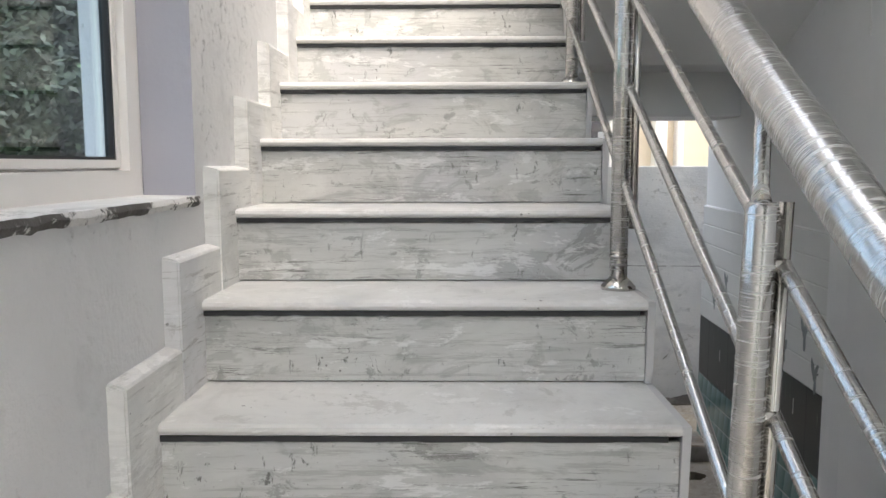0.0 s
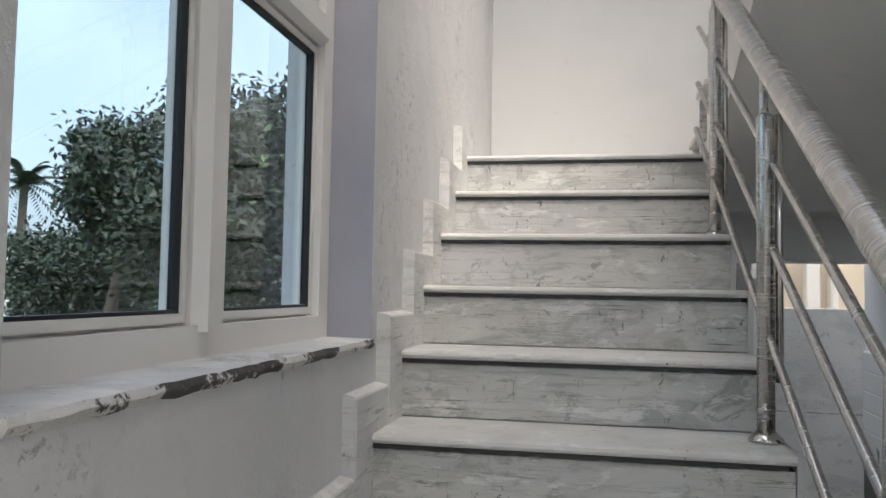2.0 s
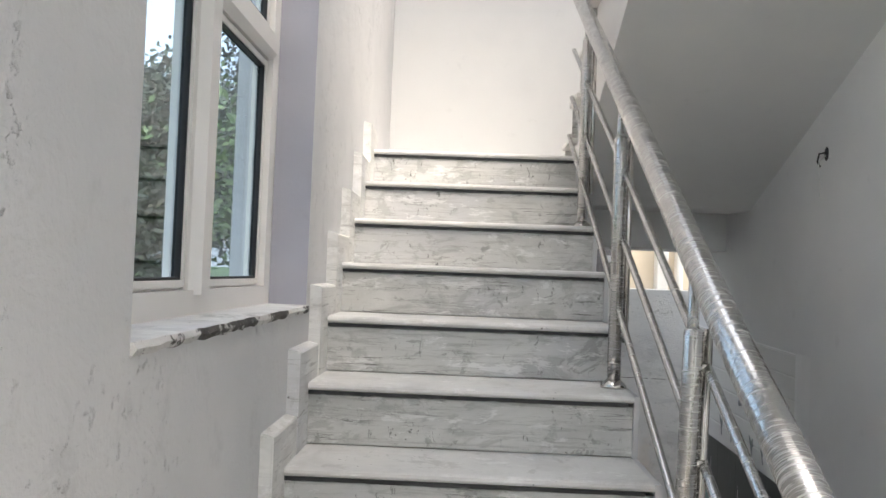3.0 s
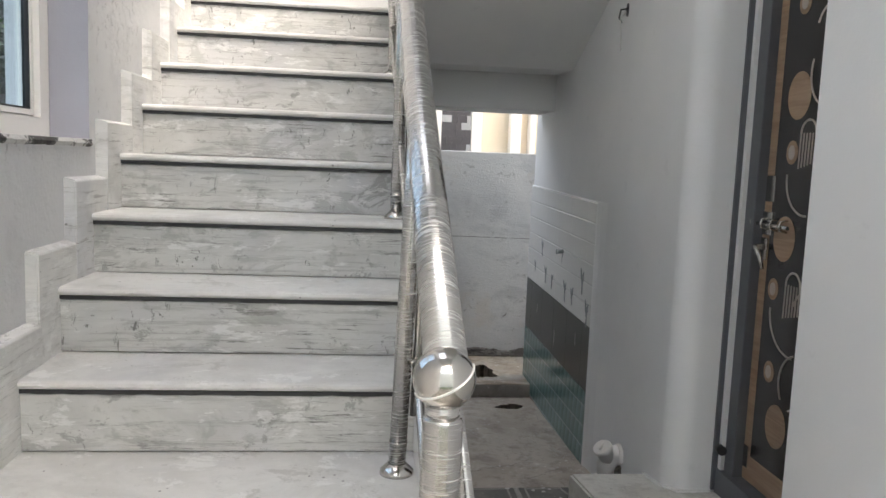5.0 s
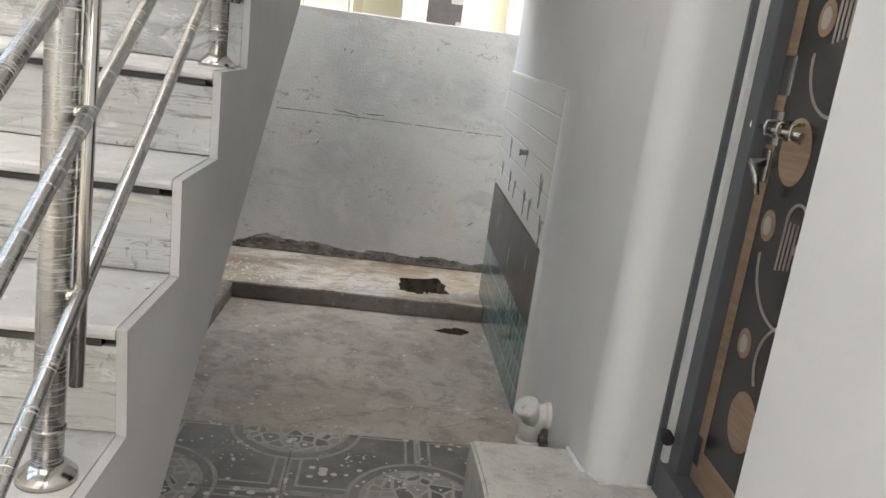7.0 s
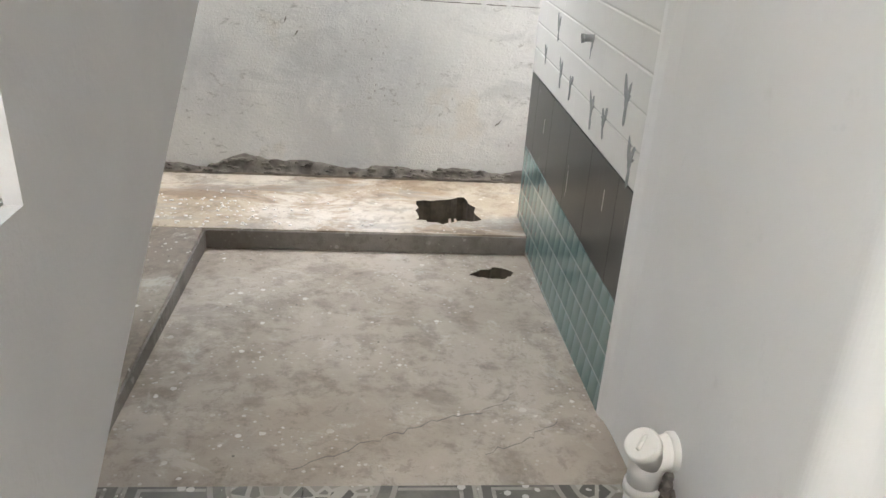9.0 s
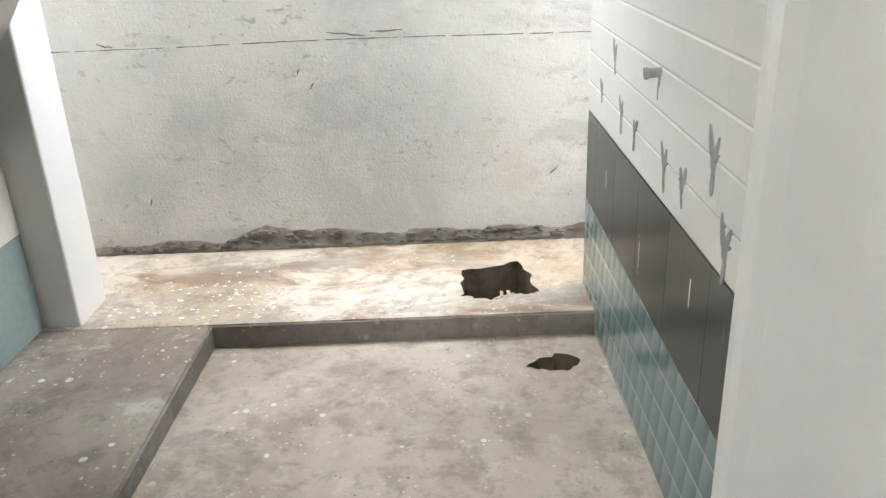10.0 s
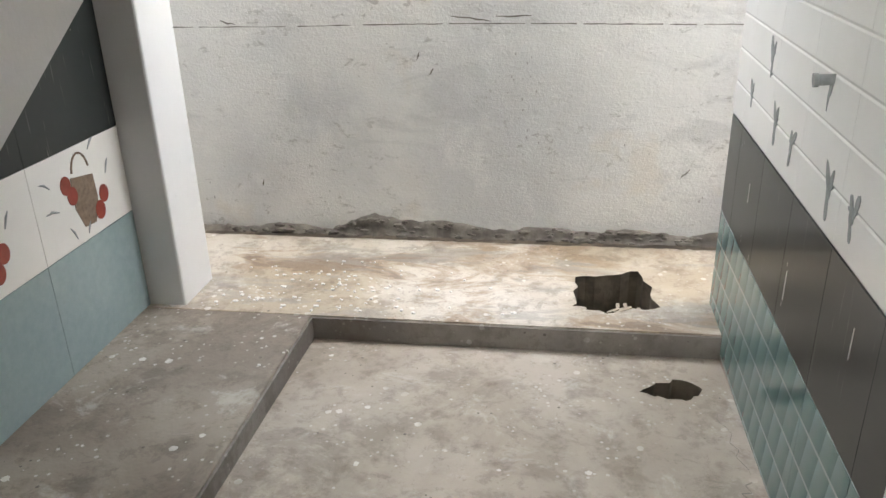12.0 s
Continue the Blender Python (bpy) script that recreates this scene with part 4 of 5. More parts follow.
for i in range(70):
    z = 0.30 + 2.06 * i / 69
    w = 0.012 + 0.006 * noise.noise(Vector((0, 2, z * 9)))
    cols.append([bm.verts.new(p) for p in ((DX + 0.012, 1.943, z), (DX - 0.004, 1.925 + w, z), (DX - 0.006, 1.925, z), (DX + 0.012, 1.921, z))])
for a, b in zip(cols, cols[1:]):
    for k in range(3):
        bm.faces.new((a[k], a[k + 1], b[k + 1], b[k]))
bmesh.ops.recalc_face_normals(bm, faces=bm.faces)
part("plaster_joint", bm, FILLER, door, "white filler between frame and wall", True)
part("filler_strip", box(1.638, 1.657, 1.910, 1.944, 0.30, 2.40), FILLER, door, "white filler strip")
part("outer_strip", box(1.620, 1.638, 1.932, 1.944, 0.284, 2.42), FRAME_P, door)
LX = DX + 0.034
leaf = part("leaf", box(LX, LX + 0.035, 1.248, 1.842, 0.374, 2.296, 0.002), OAK, door)
part("black_panel", box(LX - 0.002, LX + 0.002, 1.330, 1.790, 0.47, 2.21), BLACK_P, leaf, "glossy black laminate")
for y, z, r in ((1.678, 1.732, 0.078), (1.647, 0.630, 0.074), (1.695, 1.261, 0.076), (1.692, 1.548, 0.039), (1.735, 1.086, 0.037), (1.716, 0.802, 0.037), (1.69, 2.03, 0.039), (1.46, 1.38, 0.078), (1.47, 0.80, 0.078), (1.44, 1.9, 0.06)):
    disc_part = part("inlay_disc", disc((LX - 0.004, y, z), "x", r * 0.85, r, 0.003), OAK, leaf, "oak disc set in black")
    if r < 0.05:
        part("inlay_core", disc((LX - 0.006, y, z), "x", r * 0.45, r * 0.6, 0.003), SILVER, disc_part, "silver centre")
for cy, cz, r, a0, a1 in ((1.590, 1.465, 0.12, 5, -95), (1.600, 1.020, 0.142, 0, -95), (1.545, 0.790, 0.105, 72, -35), (1.616, 1.115, 0.042, -5, 185), (1.605, 1.610, 0.042, -5, 185), (1.52, 1.02, 0.09, 20, 150), (1.50, 1.80, 0.12, 20, -100), (1.53, 0.62, 0.10, 60, 190), (1.52, 1.92, 0.09, 20, 150)):
    pts = [(LX - 0.003, cy + r * math.cos(radians(a0 + (a1 - a0) * i / 14)), cz + r * math.sin(radians(a0 + (a1 - a0) * i / 14))) for i in range(15)]
    part("inlay_line", tube(pts, 0.0036, None, 6), SILVER, leaf, "silver line")
for cy, cz in ((1.616, 1.115), (1.605, 1.610)):
    for i in range(6):
        y = cy + 0.042 - 0.0168 * i
        part("inlay_line", tube([(LX - 0.003, y, cz), (LX - 0.003, y + 0.002, cz - 0.115 + 0.004 * i)], 0.0028, None, 6), SILVER, leaf, "silver line")
# latch
part("latch_plate", box(LX - 0.008, LX - 0.001, 1.775, 1.835, 1.265, 1.345, 0.002), BARE, door)
part("latch_bolt", tube([(LX - 0.020, 1.905, 1.303), (LX - 0.020, 1.65, 1.300)], 0.0065, None, 12), BARE, door, "steel sliding bolt", True)
for y in (1.87, 1.80, 1.74, 1.68):
    part("latch_keeper", tube([(LX - 0.001, y, 1.283), (LX - 0.030, y, 1.290), (LX - 0.033, y, 1.305), (LX - 0.030, y, 1.318), (LX - 0.001, y, 1.324)], 0.004, None, 8), BARE, door, "", True)
part("lock_plate", box(LX - 0.010, LX - 0.001, 1.795, 1.832, 1.175, 1.255, 0.004), BARE, door)
part("door_handle", tube([(LX - 0.012, 1.815, 1.222), (LX - 0.040, 1.812, 1.222), (LX - 0.046, 1.79, 1.218), (LX - 0.044, 1.765, 1.19), (LX - 0.036, 1.758, 1.15)], [0.011, 0.010, 0.009, 0.008, 0.006], None, 12), BARE, door, "steel lever", True)
part("strap_plate", box(LX - 0.004, LX - 0.001, 1.78, 1.836, 1.38, 1.47, 0.001), BARE, door)
part("hinge_plate", box(LX - 0.004, LX - 0.001, 1.805, 1.838, 0.42, 0.50, 0.001), BARE, door, "small brown metal plate")
stop = thing("door_stop", (1.628, 1.925, 0.455), "black rubber door stop on the wall beside the frame", "door stop")
part("stem", tube([(1.634, 1.936, 0.452), (1.628, 1.905, 0.455)], 0.010, None, 14), BARE, stop, "", True)
part("bumper", tube([(1.629, 1.910, 0.454), (1.622, 1.874, 0.458), (1.621, 1.868, 0.459)], [0.017, 0.018, 0.014], None, 18), RUBBER, stop, "", True)
step = prism([(0.80, -0.10), (2.187, -0.10), (2.187, 0.243), (1.90, 0.277), (0.80, 0.283)], "x", 1.147, 1.70)
bmesh.ops.bevel(step, geom=[e for e in step.edges if all(v.co.z > 0.2 for v in e.verts)], offset=0.009, segments=2, affect="EDGES")
structure("door_step", step, PLINTH_C, "cement-covered plinth step at the door")
bm = bmesh.new()
rr = random.Random(12)
for i in range(60):
    t = i / 59
    x, y = (WALL_R - 0.002, 2.18 - 0.22 * t * 2) if t < 0.5 else (WALL_R + 0.16 * (t - 0.5) * 2, 1.942)
    m = bmesh.ops.create_icosphere(bm, subdivisions=1, radius=rr.uniform(0.005, 0.012))
    for v in m["verts"]:
        v.co = Vector((v.co.x * 1.3 + x + (0.02 if 0.4 < t < 0.6 else 0.0), v.co.y * 1.3 + y + (0.02 if 0.4 < t < 0.6 else 0.0), v.co.z * 0.7 + 0.279 - max(0.0, y - 1.9) * 0.118))
tagged(part("mortar_bead", bm, FILLER), "white mortar bead along the wall foot on the plinth", "mortar", kind="stuff")
structure("door_backing", box(1.76, 1.95, 1.14, 1.95, 0.0, 2.43), WALL, "wall behind the door")

# ---- cable stub in the house wall ----
stub = thing("wall_cable", (WALL_R, 2.76, 2.19), "black and white wires hanging out of a wall hole", "wires")
part("hole_ring", prism([(2.76 + 0.018 * math.cos(a * 0.524), 2.185 + 0.03 * math.sin(a * 0.524)) for a in range(12)], "x", WALL_R - 0.002, WALL_R + 0.01), GASKET, stub)
part("wire", tube([(WALL_R, 2.76, 2.19), (WALL_R - 0.03, 2.765, 2.185), (WALL_R - 0.035, 2.77, 2.15), (WALL_R - 0.02, 2.775, 2.13)], 0.004, None, 8), PLASTER_DARK, stub, "", True)
part("wire", tube([(WALL_R, 2.765, 2.18), (WALL_R - 0.03, 2.77, 2.15), (WALL_R - 0.025, 2.765, 2.08), (WALL_R - 0.015, 2.78, 2.00)], 0.0025, None, 8), FILLER, stub, "", True)

# ---- drain pipe ----
pipe = thing("drain_pipe", (1.36, 2.45, -0.03), "white plastic drain elbow with a screw cap, by the wall", "pipe")
PX, PY = 1.372, 2.43
part("stack", tube([(PX, PY, -0.04), (PX, PY, 0.16)], 0.043, None, 28), PVC, pipe, "", True)
part("socket_ring", tube([(PX, PY, 0.108), (PX, PY, 0.112), (PX, PY, 0.132), (PX, PY, 0.136)], [0.044, 0.050, 0.050, 0.044], None, 28), PVC, pipe, "", True)
part("elbow", tube([(PX, PY, 0.14), (PX - 0.002, PY, 0.185), (PX + 0.012, PY, 0.222), (PX + 0.05, PY, 0.236), (WALL_R + 0.01, PY, 0.236)], [0.043, 0.046, 0.049, 0.047, 0.045], None, 28), PVC, pipe, "", True)
part("wall_socket", tube([(PX + 0.045, PY, 0.236), (PX + 0.050, PY, 0.236), (WALL_R + 0.01, PY, 0.236)], [0.046, 0.052, 0.052], None, 28), PVC, pipe, "", True)
cap = part("screw_cap", tube([(PX + 0.006, PY - 0.010, 0.215), (PX - 0.024, PY - 0.022, 0.262), (PX - 0.026, PY - 0.023, 0.266), (PX - 0.036, PY - 0.028, 0.284), (PX - 0.038, PY - 0.029, 0.287)], [0.038, 0.040, 0.047, 0.047, 0.042], None, 28), PVC, pipe, "", True)
part("cap_grip", tube([(PX - 0.052, PY - 0.045, 0.279), (PX - 0.024, PY - 0.014, 0.298)], 0.006, None, 8), PVC, cap, "", True)
rr = random.Random(5)
bm = bmesh.new()
for i in range(14):
    r = bmesh.ops.create_icosphere(bm, subdivisions=1, radius=rr.uniform(0.010, 0.022))
    bmesh.ops.translate(bm, verts=r["verts"], vec=(PX + 0.05 + rr.uniform(-0.015, 0.02), PY - 0.03 + rr.uniform(-0.02, 0.02), 0.10 + rr.uniform(0, 0.075)))
for i in range(10):
    r = bmesh.ops.create_icosphere(bm, subdivisions=1, radius=rr.uniform(0.012, 0.025))
    bmesh.ops.translate(bm, verts=r["verts"], vec=(PX + 0.055 + rr.uniform(-0.015, 0.02), PY - 0.03 + rr.uniform(-0.02, 0.02), -0.03 + rr.uniform(0, 0.13)))
part("mortar_lump", bm, PATCH, pipe, "dark mortar packed behind the pipe")
pipe.location.x += 0.025
pipe.location.y += 0.045
pipe.scale = (0.92, 0.92, 0.90)

# ---- tiled wash panel on the house wall ----
PNX = 1.440
P0, P1 = 2.955, HOUSE_END
panel = thing("tile_panel", (PNX, P0, -0.06), "wall panel of white, black and teal glazed tiles", "tiled panel", kind="structure")
part("backing", box(PNX + 0.006, WALL_R + 0.002, P0 + 0.02, P1 - 0.004, -0.09, 1.335, 0.004), WALL, panel, "white cement backing")
part("border", prism([(WALL_R + 0.003, P0 - 0.10), (WALL_R - 0.0006, P0 - 0.085), (WALL_R - 0.003, P0 - 0.045), (WALL_R - 0.006, P0 - 0.015), (PNX + 0.0010, P0 + 0.010), (PNX - 0.0003, P0 + 0.0302), (WALL_R + 0.003, P0 + 0.030)], "z", -0.085, 1.338), WALL, panel, "smooth white plaster border")
cuts = [P0 + 0.030, 3.115, 3.415, 3.715, 4.015, 4.315, P1 - 0.006]
for a, b in zip(cuts, cuts[1:]):
    part("tile", box(PNX, PNX + 0.007, a + 0.0004, b - 0.0004, 0.366, 0.699, 0.0008), DARK_T, panel, "glossy black-green tile")
    part("tile", box(PNX, PNX + 0.007, a + 0.0006, b - 0.0006, -0.055, 0.364, 0.0008), TEAL, panel, "teal lattice tile")
    # white tile with bevelled horizontal ribs
    prof = [(PNX + 0.007, 0.701)]
    z = 0.701
    while z < 1.325:
        t = min(z + 0.1055, 1.33)
        prof += [(PNX + 0.0022, z), (PNX - 0.0005, z + 0.006), (PNX - 0.0005, t - 0.005), (PNX + 0.0022, t - 0.0012)]
        z = t
    prof += [(PNX + 0.007, 1.33)]
    part("tile", prism([(x, zz) for x, zz in prof], "y", a + 0.0006, b - 0.0006), WHITE_T, panel, "ribbed white tile")
part("skirt", box(PNX + 0.001, WALL_R, P0, P1 - 0.006, -0.10, -0.056), EDGE_C, panel, "rough cement under the tiles")


def motif(y, z, s, lean, flip):
    """A printed tail and two pointed blades: three thin plates."""
    for dy, dz, ln, wd, turn in ((-0.003, -0.034, 0.062, 0.013, 86 + lean), (0.017 * flip, 0.020, 0.060, 0.020, 62 * flip + lean), (-0.010 * flip, 0.018, 0.042, 0.014, 108 * flip + lean), (0.0, -0.004, 0.042, 0.021, 90 + lean), (-0.014 * flip, 0.004, 0.022, 0.008, 150 * flip + lean)):
        a = radians(turn)
        pts = []
        for i in range(10):
            t = 2 * math.pi * i / 10
            u, v = math.cos(t) * ln * s / 2, math.sin(t) * wd * s / 2 * (1 - 0.45 * math.cos(t))
            pts.append((y + dy * s + u * math.cos(a) - v * math.sin(a), z + dz * s + u * math.sin(a) + v * math.cos(a)))
        yield prism(pts, "x", PNX - 0.0022 - 0.0003 * abs(turn % 7), PNX + 0.002)


for y, z, s, lean, flip in ((3.157, 0.918, 1.25, 4, 1), (3.49, 0.800, 1.1, -6, 1), (3.052, 0.770, 1.25, 8, 1), (3.343, 0.800, 0.9, -14, -1), (4.072, 0.964, 0.95, 5, 1), (3.958, 0.815, 1.0, -5, 1), (3.793, 0.800, 0.85, 10, -1), (4.246, 0.824, 0.7, 0, 1)):
    for b in motif(y, z, s, lean, flip):
        part("printed_motif", b, MOTIF, panel, "grey printed feather shapes")
rr = random.Random(21)
for i in range(3):
    y, z1 = rr.uniform(3.0, 4.4), rr.uniform(0.48, 0.68)
    ln = rr.uniform(0.02, 0.09)
    part("paint_drip", prism([(y - 0.0012, z1), (y + 0.0014, z1 - 0.004), (y + 0.0020, z1 - ln), (y, z1 - ln - 0.006), (y - 0.0016, z1 - ln)], "x", PNX - 0.0012, PNX + 0.002), FILLER, panel, "white paint drip")
tap = thing("tap_stub", (PNX, 3.575, 0.985), "capped grey plastic pipe stub in the tiles", "pipe stub")
part("stub", tube([(PNX + 0.005, 3.575, 0.985), (PNX - 0.030, 3.578, 0.983)], 0.012, None, 16), MOTIF, tap, "", True)
part("end_plug", tube([(PNX - 0.030, 3.578, 0.983), (PNX - 0.040, 3.579, 0.982)], 0.015, None, 16), MOTIF, tap, "grey plug", True)
part("drip_mark", prism([(3.568, 0.985), (3.586, 0.985), (3.592, 0.945), (3.587, 0.915), (3.583, 0.945), (3.574, 0.955)], "x", PNX - 0.0024, PNX + 0.002), MOTIF, tap, "grey smear under the stub")

# the rows of the panel rise slightly towards the back of the house
for ob in panel.children:
    for v in ob.data.vertices:
        v.co.z += 0.022 * (v.co.y + P0 - 4.475)

# ---- tiled wall under the stairs ----
LXX = -0.600
west_panel = thing("tile_panel_under_stairs", (LXX, 3.0, 0.0), "wall under the stairs in teal, cream and black tiles", "tiled panel", kind="structure")
cuts = [2.61, 2.90, 3.30, 3.76, 4.254]
for a, b in zip(cuts, cuts[1:]):
    part("tile", box(-0.614, LXX, a + 0.0008, b - 0.0008, 0.012, 0.384, 0.0008), TEAL_L, west_panel, "pale teal mottled tile")
    part("tile", box(-0.614, LXX, a + 0.0008, b - 0.0008, 0.386, 0.688, 0.0008), CREAM_T, west_panel, "cream picture tile")
    part("tile", box(-0.614, LXX, a + 0.0008, b - 0.0008, 0.690, 1.40, 0.0008), DARK_T, west_panel, "glossy black-green tile")
for cy in (4.005, 3.50, 3.02):
    part("printed_basket", prism([(cy - 0.055, 0.60), (cy + 0.06, 0.58), (cy + 0.065, 0.50), (cy + 0.03, 0.425), (cy - 0.03, 0.43), (cy - 0.06, 0.50)], "x", LXX - 0.003, LXX + 0.0015), BASKET, west_panel, "brown printed basket")
    pts = [(LXX + 0.001, cy + 0.045 * math.cos(radians(a)), 0.60 + 0.065 * math.sin(radians(a))) for a in range(10, 171, 16)]
    part("printed_handle", tube(pts, 0.0035, None, 6), BASKET, west_panel)
    for dy, dz, r in ((-0.085, 0.585, 0.030), (-0.062, 0.545, 0.030), (0.10, 0.50, 0.030), (0.065, 0.455, 0.032)):
        part("printed_fruit", disc((LXX - 0.003, cy + dy, dz), "x", r * 0.85, r, 0.005, 20), RED, west_panel, "red printed fruit")
    for dy, dz, ln, lean in ((0.06, 0.66, 0.05, 40), (0.13, 0.56, 0.05, 60), (-0.16, 0.60, 0.05, 150), (-0.14, 0.52, 0.06, 170), (-0.08, 0.41, 0.05, 120), (-0.02, 0.405, 0.04, 60)):
        a = radians(lean)
        part("printed_stalk", tube([(LXX + 0.0005, cy + dy, dz), (LXX + 0.0008, cy + dy + ln * 0.5 * math.cos(a), dz + ln * 0.5 * math.sin(a) + 0.006), (LXX + 0.0005, cy + dy + ln * math.cos(a), dz + ln * math.sin(a))], [0.002, 0.004, 0.0015], None, 6), MOTIF, west_panel)

# ---- neighbour's house behind the compound wall ----
NY = 6.3
house = thing("neighbour_house", (1.0, NY, -0.2), "cream neighbouring house with white pillars and stone cladding", "house")
part("rear_wall", box(-0.62, 6.0, NY + 1.6, NY + 1.8, -0.2, 2.9), OCHRE, house, "sand-coloured porch wall")
part("porch_roof", box(-0.40, 6.0, NY - 0.1, NY + 1.8, 2.75, 3.0, 0.01), IVORY, house, "ivory porch slab")
for x0, x1, m in ((-0.33, -0.10, IVORY), (-0.09, 0.03, IVORY), (0.80, 0.99, IVORY), (1.26, 1.36, IVORY), (1.62, 1.72, IVORY), (-0.62, -0.37, BLUEGREY)):
    part("pillar", box(x0, x1, NY, NY + 0.25, -0.2, 2.76 if m == IVORY else 1.74, 0.01), m, house)
part("parapet", box(-0.64, -0.36, NY - 0.02, NY + 0.27, 1.74, 1.84, 0.01), ORANGE, house, "orange painted parapet")
part("cream_wall", box(1.36, 6.0, NY + 0.12, NY + 0.27, -0.2, 2.76), CREAM, house, "cream wall")
part("pillar", box(1.80, 1.86, NY + 0.02, NY + 0.20, -0.2, 2.76, 0.02), IVORY, house)
rr = random.Random(9)
for px in (0.99, 2.25):
    core = part("clad_pillar", box(px, px + 0.27, NY + 0.02, NY + 0.26, -0.2, 2.76), CLAD_A, house, "pillar in dark and grey stone cladding")
    for i in range(44):
        z = -0.1 + 0.064 * i
        x = px
        while x < px + 0.265:
            w = min(rr.choice((0.05, 0.09, 0.13)), px + 0.27 - x)
            part("cladding_stone", box(x, x + w - 0.002, NY + 0.002, NY + 0.021, z, z + 0.062), rr.choice((CLAD_A, CLAD_A, CLAD_B)), core)
            x += w
shutter = part("grille_door", box(0.04, 0.36, NY + 0.10, NY + 0.12, -0.2, 2.5), IVORY, house, "white louvred door")
for i in range(26):
    part("louvre", prism([(NY + 0.055, 0.0 + 0.1 * i), (NY + 0.10, 0.0 + 0.1 * i + 0.012), (NY + 0.10, 0.0 + 0.1 * i + 0.03), (NY + 0.055, 0.0 + 0.1 * i + 0.015)], "x", 0.045, 0.355), IVORY, shutter)
for x in (0.365, 0.405):
    part("grille_post", tube([(x, NY + 0.05, -0.2), (x, NY + 0.05, 2.5)], 0.012, None, 10), IVORY, house)
part("low_wall", box(0.42, 0.82, NY + 1.55, NY + 1.60, -0.2, 2.05), CREAM, house)
fence = thing("boundary_fence", (-2, 7.2, -0.2), "grey-topped boundary fence with pale slats", "fence")
part("coping", box(-2.2, -0.66, 7.15, 7.32, 1.78, 1.92, 0.01), CLAD_B, fence)
for i in range(13):
    part("slat", box(-2.1 + 0.11 * i, -2.04 + 0.11 * i, 7.2, 7.25, -0.2, 1.78), CREAM, fence)


# ---- trees ----
def tree(name, at, height, spread, trunk_h, leaves, leaf_size, seed, material, label):
    r = random.Random(seed)
    ob = thing(name, at, label, "tree")
    x0, y0, z0 = at
    top = Vector((x0 + r.uniform(-0.3, 0.3), y0, z0 + trunk_h))
    bm = tube([(x0, y0, z0), (x0 + 0.05, y0, z0 + trunk_h * 0.5), top], [0.20, 0.15, 0.11], None, 10)
    tips = []
    for i in range(11):
        a, e = r.uniform(0, 6.28), r.uniform(0.25, 1.3)
        ln = spread * r.uniform(0.5, 1.0)
        tip = top + Vector((math.cos(a) * math.cos(e) * ln, math.sin(a) * math.cos(e) * ln, math.sin(e) * (height - trunk_h) * r.uniform(0.6, 0.95)))
        mid = top.lerp(tip, 0.5) + Vector((0, 0, 0.15))
        tube([top - Vector((0, 0, 0.2)), mid, tip], [0.08, 0.045, 0.015], bm, 7)
        tips += [mid, tip, top.lerp(tip, 0.75)]
    part("trunk", bm, BARK, ob, "", True)
    verts, faces = [], []
    clumps = [t + Vector((r.gauss(0, 0.35), r.gauss(0, 0.35), r.gauss(0, 0.30))) * spread * 0.5 for t in tips for _ in range(3)]
    for i in range(leaves):
        c = r.choice(clumps)
        p = c + Vector((r.gauss(0, 1), r.gauss(0, 1), r.gauss(0, 0.8))) * spread * 0.17
        d = Vector((r.gauss(0, 1), r.gauss(0, 1), r.gauss(0, 0.7) - 0.4)).normalized()
        s = d.orthogonal().normalized()
        q = r.uniform(0.7, 1.3) * leaf_size
        b = len(verts)
        verts += [p - d * q, p + s * q * 0.45, p + d * q, p - s * q * 0.45 + Vector((0, 0, 0.1 * q))]
        faces.append((b, b + 1, b + 2, b + 3))
    me = bpy.data.meshes.new("crown")
    me.from_pydata([v - Vector(at) for v in verts], [], faces)
    me.materials.append(material)
    crown = new("crown", me)
    crown.parent = ob
    tagged(crown, "dense crown of small leaves")
    return ob


tree("tree", (-6.3, 14.0, -0.16), 6.0, 2.5, 1.5, 42000, 0.085, 1, LEAF, "dark leafy tree standing in the grass outside the window")
tree("tree", (-10.9, 16.0, -0.16), 6.0, 1.55, 2.2, 26000, 0.085, 2, LEAF, "dark narrow tree standing in the grass further off")
tree("tree", (-5.0, 17.5, -0.16), 7.0, 2.6, 1.8, 26000, 0.085, 3, LEAF, "tall dark tree behind the others")
tree("tree", (-14.6, 20.0, -0.16), 3.2, 2.6, 0.7, 26000, 0.085, 4, LEAF, "low dark bushy tree at the edge of the grass")
tree("tree", (-2.75, 10.6, -0.16), 4.4, 1.9, 1.5, 9000, 0.08, 5, LEAF_L, "green tree with a brown trunk behind the boundary fence")
palm = thing("palm_tree", (-22.2, 27, -0.16), "small dark palm tree against the sky", "tree")
part("trunk", tube([(-22.2, 27, -0.16), (-22.3, 27, 3.0), (-22.2, 27, 5.6)], [0.22, 0.17, 0.15], None, 10), BARK, palm, "", True)
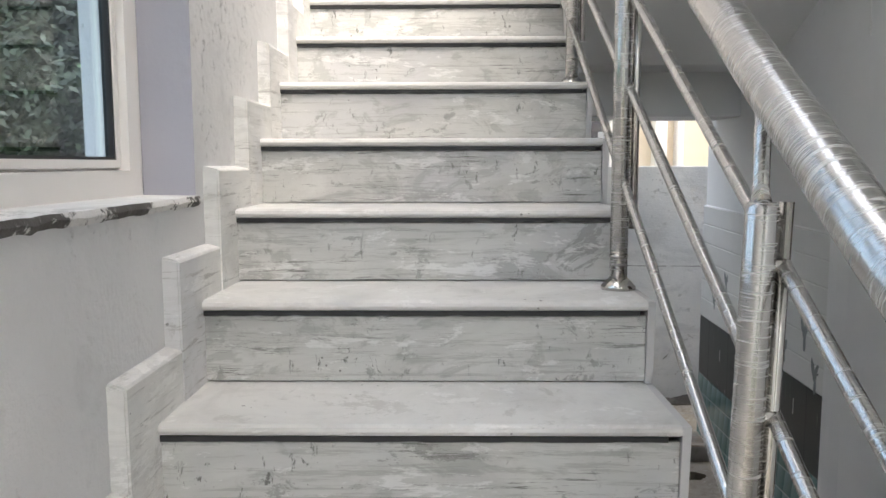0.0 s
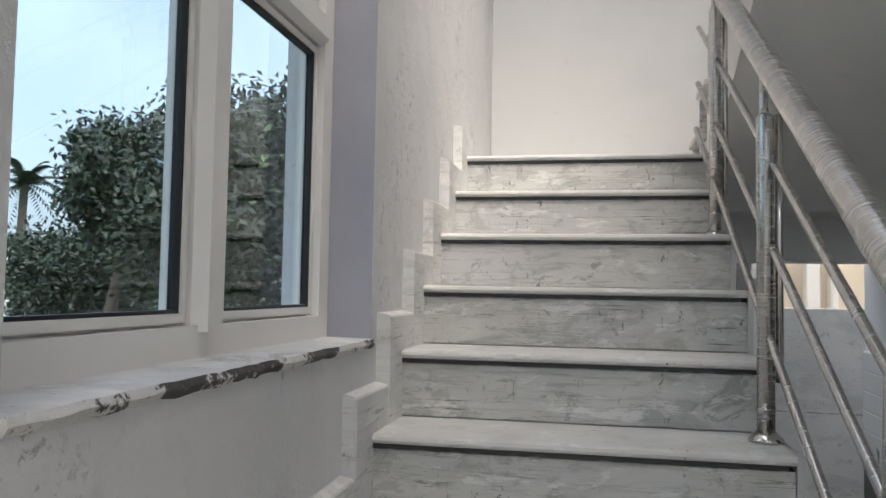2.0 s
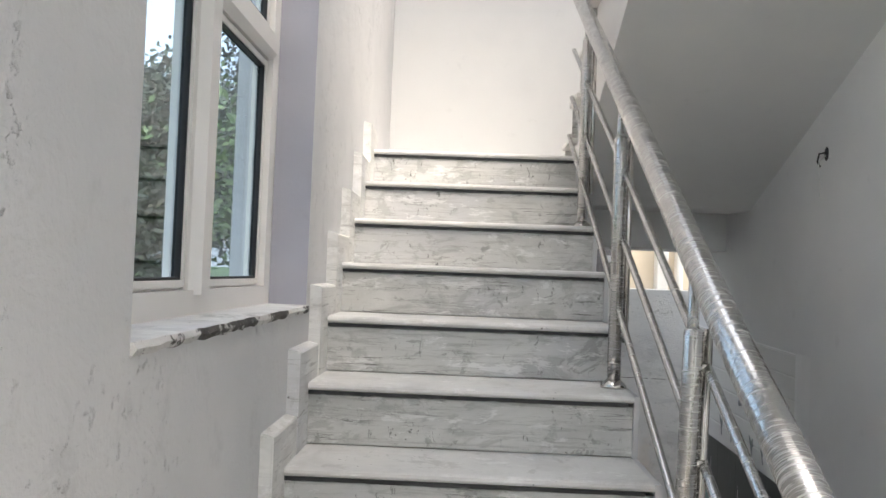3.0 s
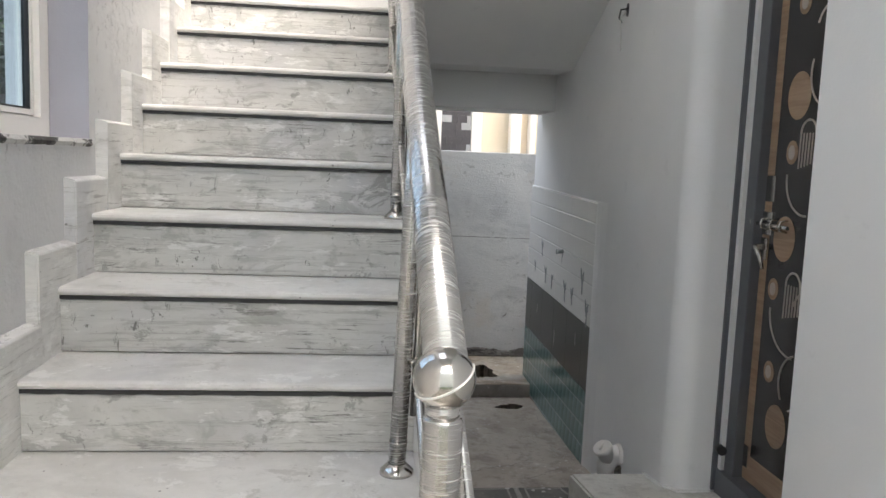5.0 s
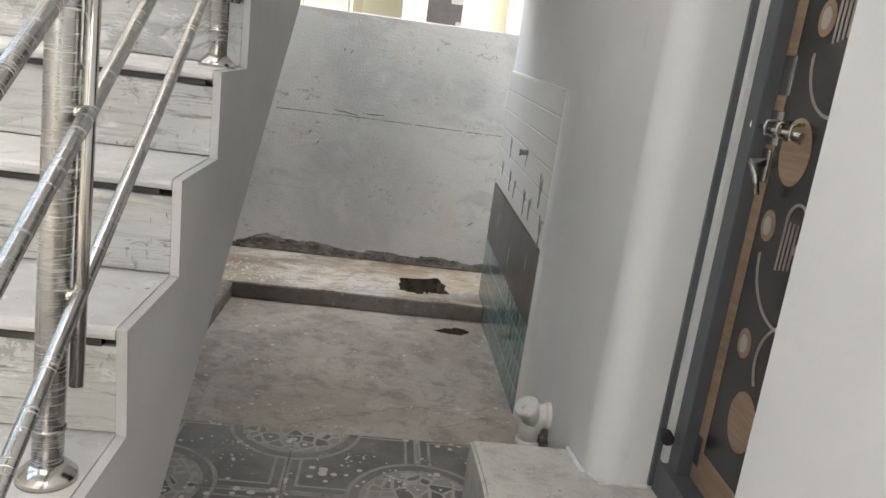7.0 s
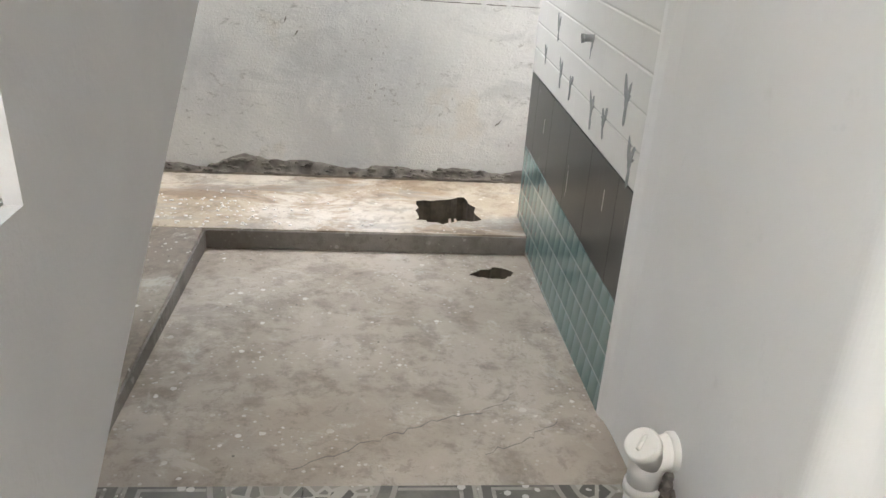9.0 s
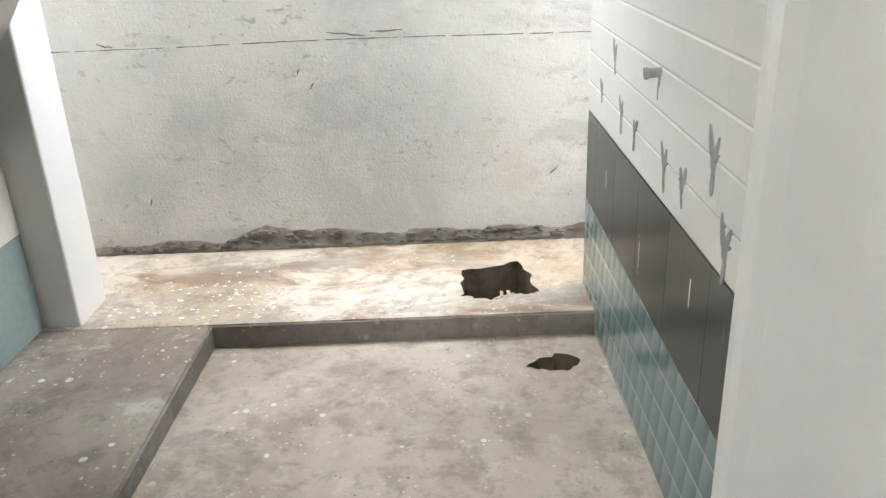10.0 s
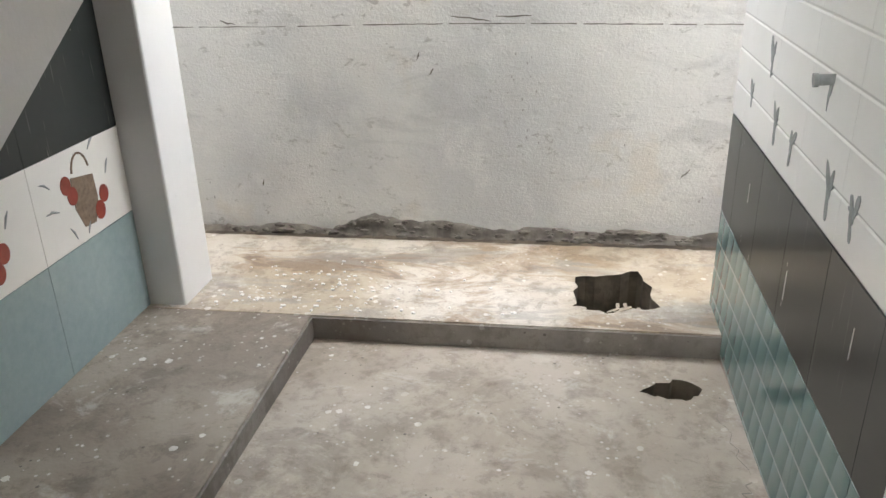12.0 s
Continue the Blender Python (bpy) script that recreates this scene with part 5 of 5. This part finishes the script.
rr = random.Random(11)
for i in range(22):
    a, e = i * 2.4, rr.uniform(-0.6, 1.2)
    bm = bmesh.new()
    c0 = Vector((-22.2, 27, 5.6))
    d = Vector((math.cos(a) * math.cos(e), math.sin(a) * math.cos(e), math.sin(e)))
    for j in range(16):
        t = j / 15
        p = c0 + d * 1.9 * t - Vector((0, 0, 0.9 * t * t))
        for sgn in (-1, 1):
            s = d.cross(Vector((0, 0, 1))).normalized() * sgn
            vs = [bm.verts.new(q) for q in (p, p + s * 0.42 * (1 - 0.6 * t) + d * 0.22 - Vector((0, 0, 0.16)), p + d * 0.12)]
            bm.faces.new(vs)
    part("frond", bm, LEAF, palm)
far = thing("distant_house", (-31, 36, -0.16), "pale flat-roofed house far across the grass", "house")
part("wall", box(-36, -27.2, 36, 42, -0.16, 3.9), IVORY, far)
part("roof", box(-36.3, -26.9, 35.7, 42.3, 3.9, 4.2), CLAD_B, far)
for i in range(3):
    part("window", box(-34.6 + 2.4 * i, -33.4 + 2.4 * i, 35.95, 36.02, 1.0, 2.2), GASKET, far)

# ---- floor tiles ----
tiles = thing("floor_tiles", (0, 0, 0), "worn slate-grey floor tiles with pebble rings and white paint drops", "floor tiles", kind="structure")
meshes = {}
for i in range(-4, 4):
    for j in range(-12, 2):
        x0, x1 = RING_X + i * PITCH, RING_X + (i + 1) * PITCH
        y0, y1 = RING_Y + j * PITCH, min(RING_Y + (j + 1) * PITCH, 2.608)
        if y1 - y0 < 0.03 or x0 > 1.46 or x1 < -0.56:
            continue
        x0, x1 = max(x0, WALL_L), min(x1, WALL_R)
        key = (round(x1 - x0, 4), round(y1 - y0, 4))
        if key not in meshes:
            b = box(0.0008, key[0] - 0.0008, 0.0008, key[1] - 0.0008, -0.011, 0.0, 0.0012)
            me = bpy.data.meshes.new("tile")
            b.to_mesh(me)
            b.free()
            me.materials.append(TILE_F)
            meshes[key] = me
        ob = new("tile", meshes[key])
        ob.location = (x0, y0, 0.0)
        ob.parent = tiles
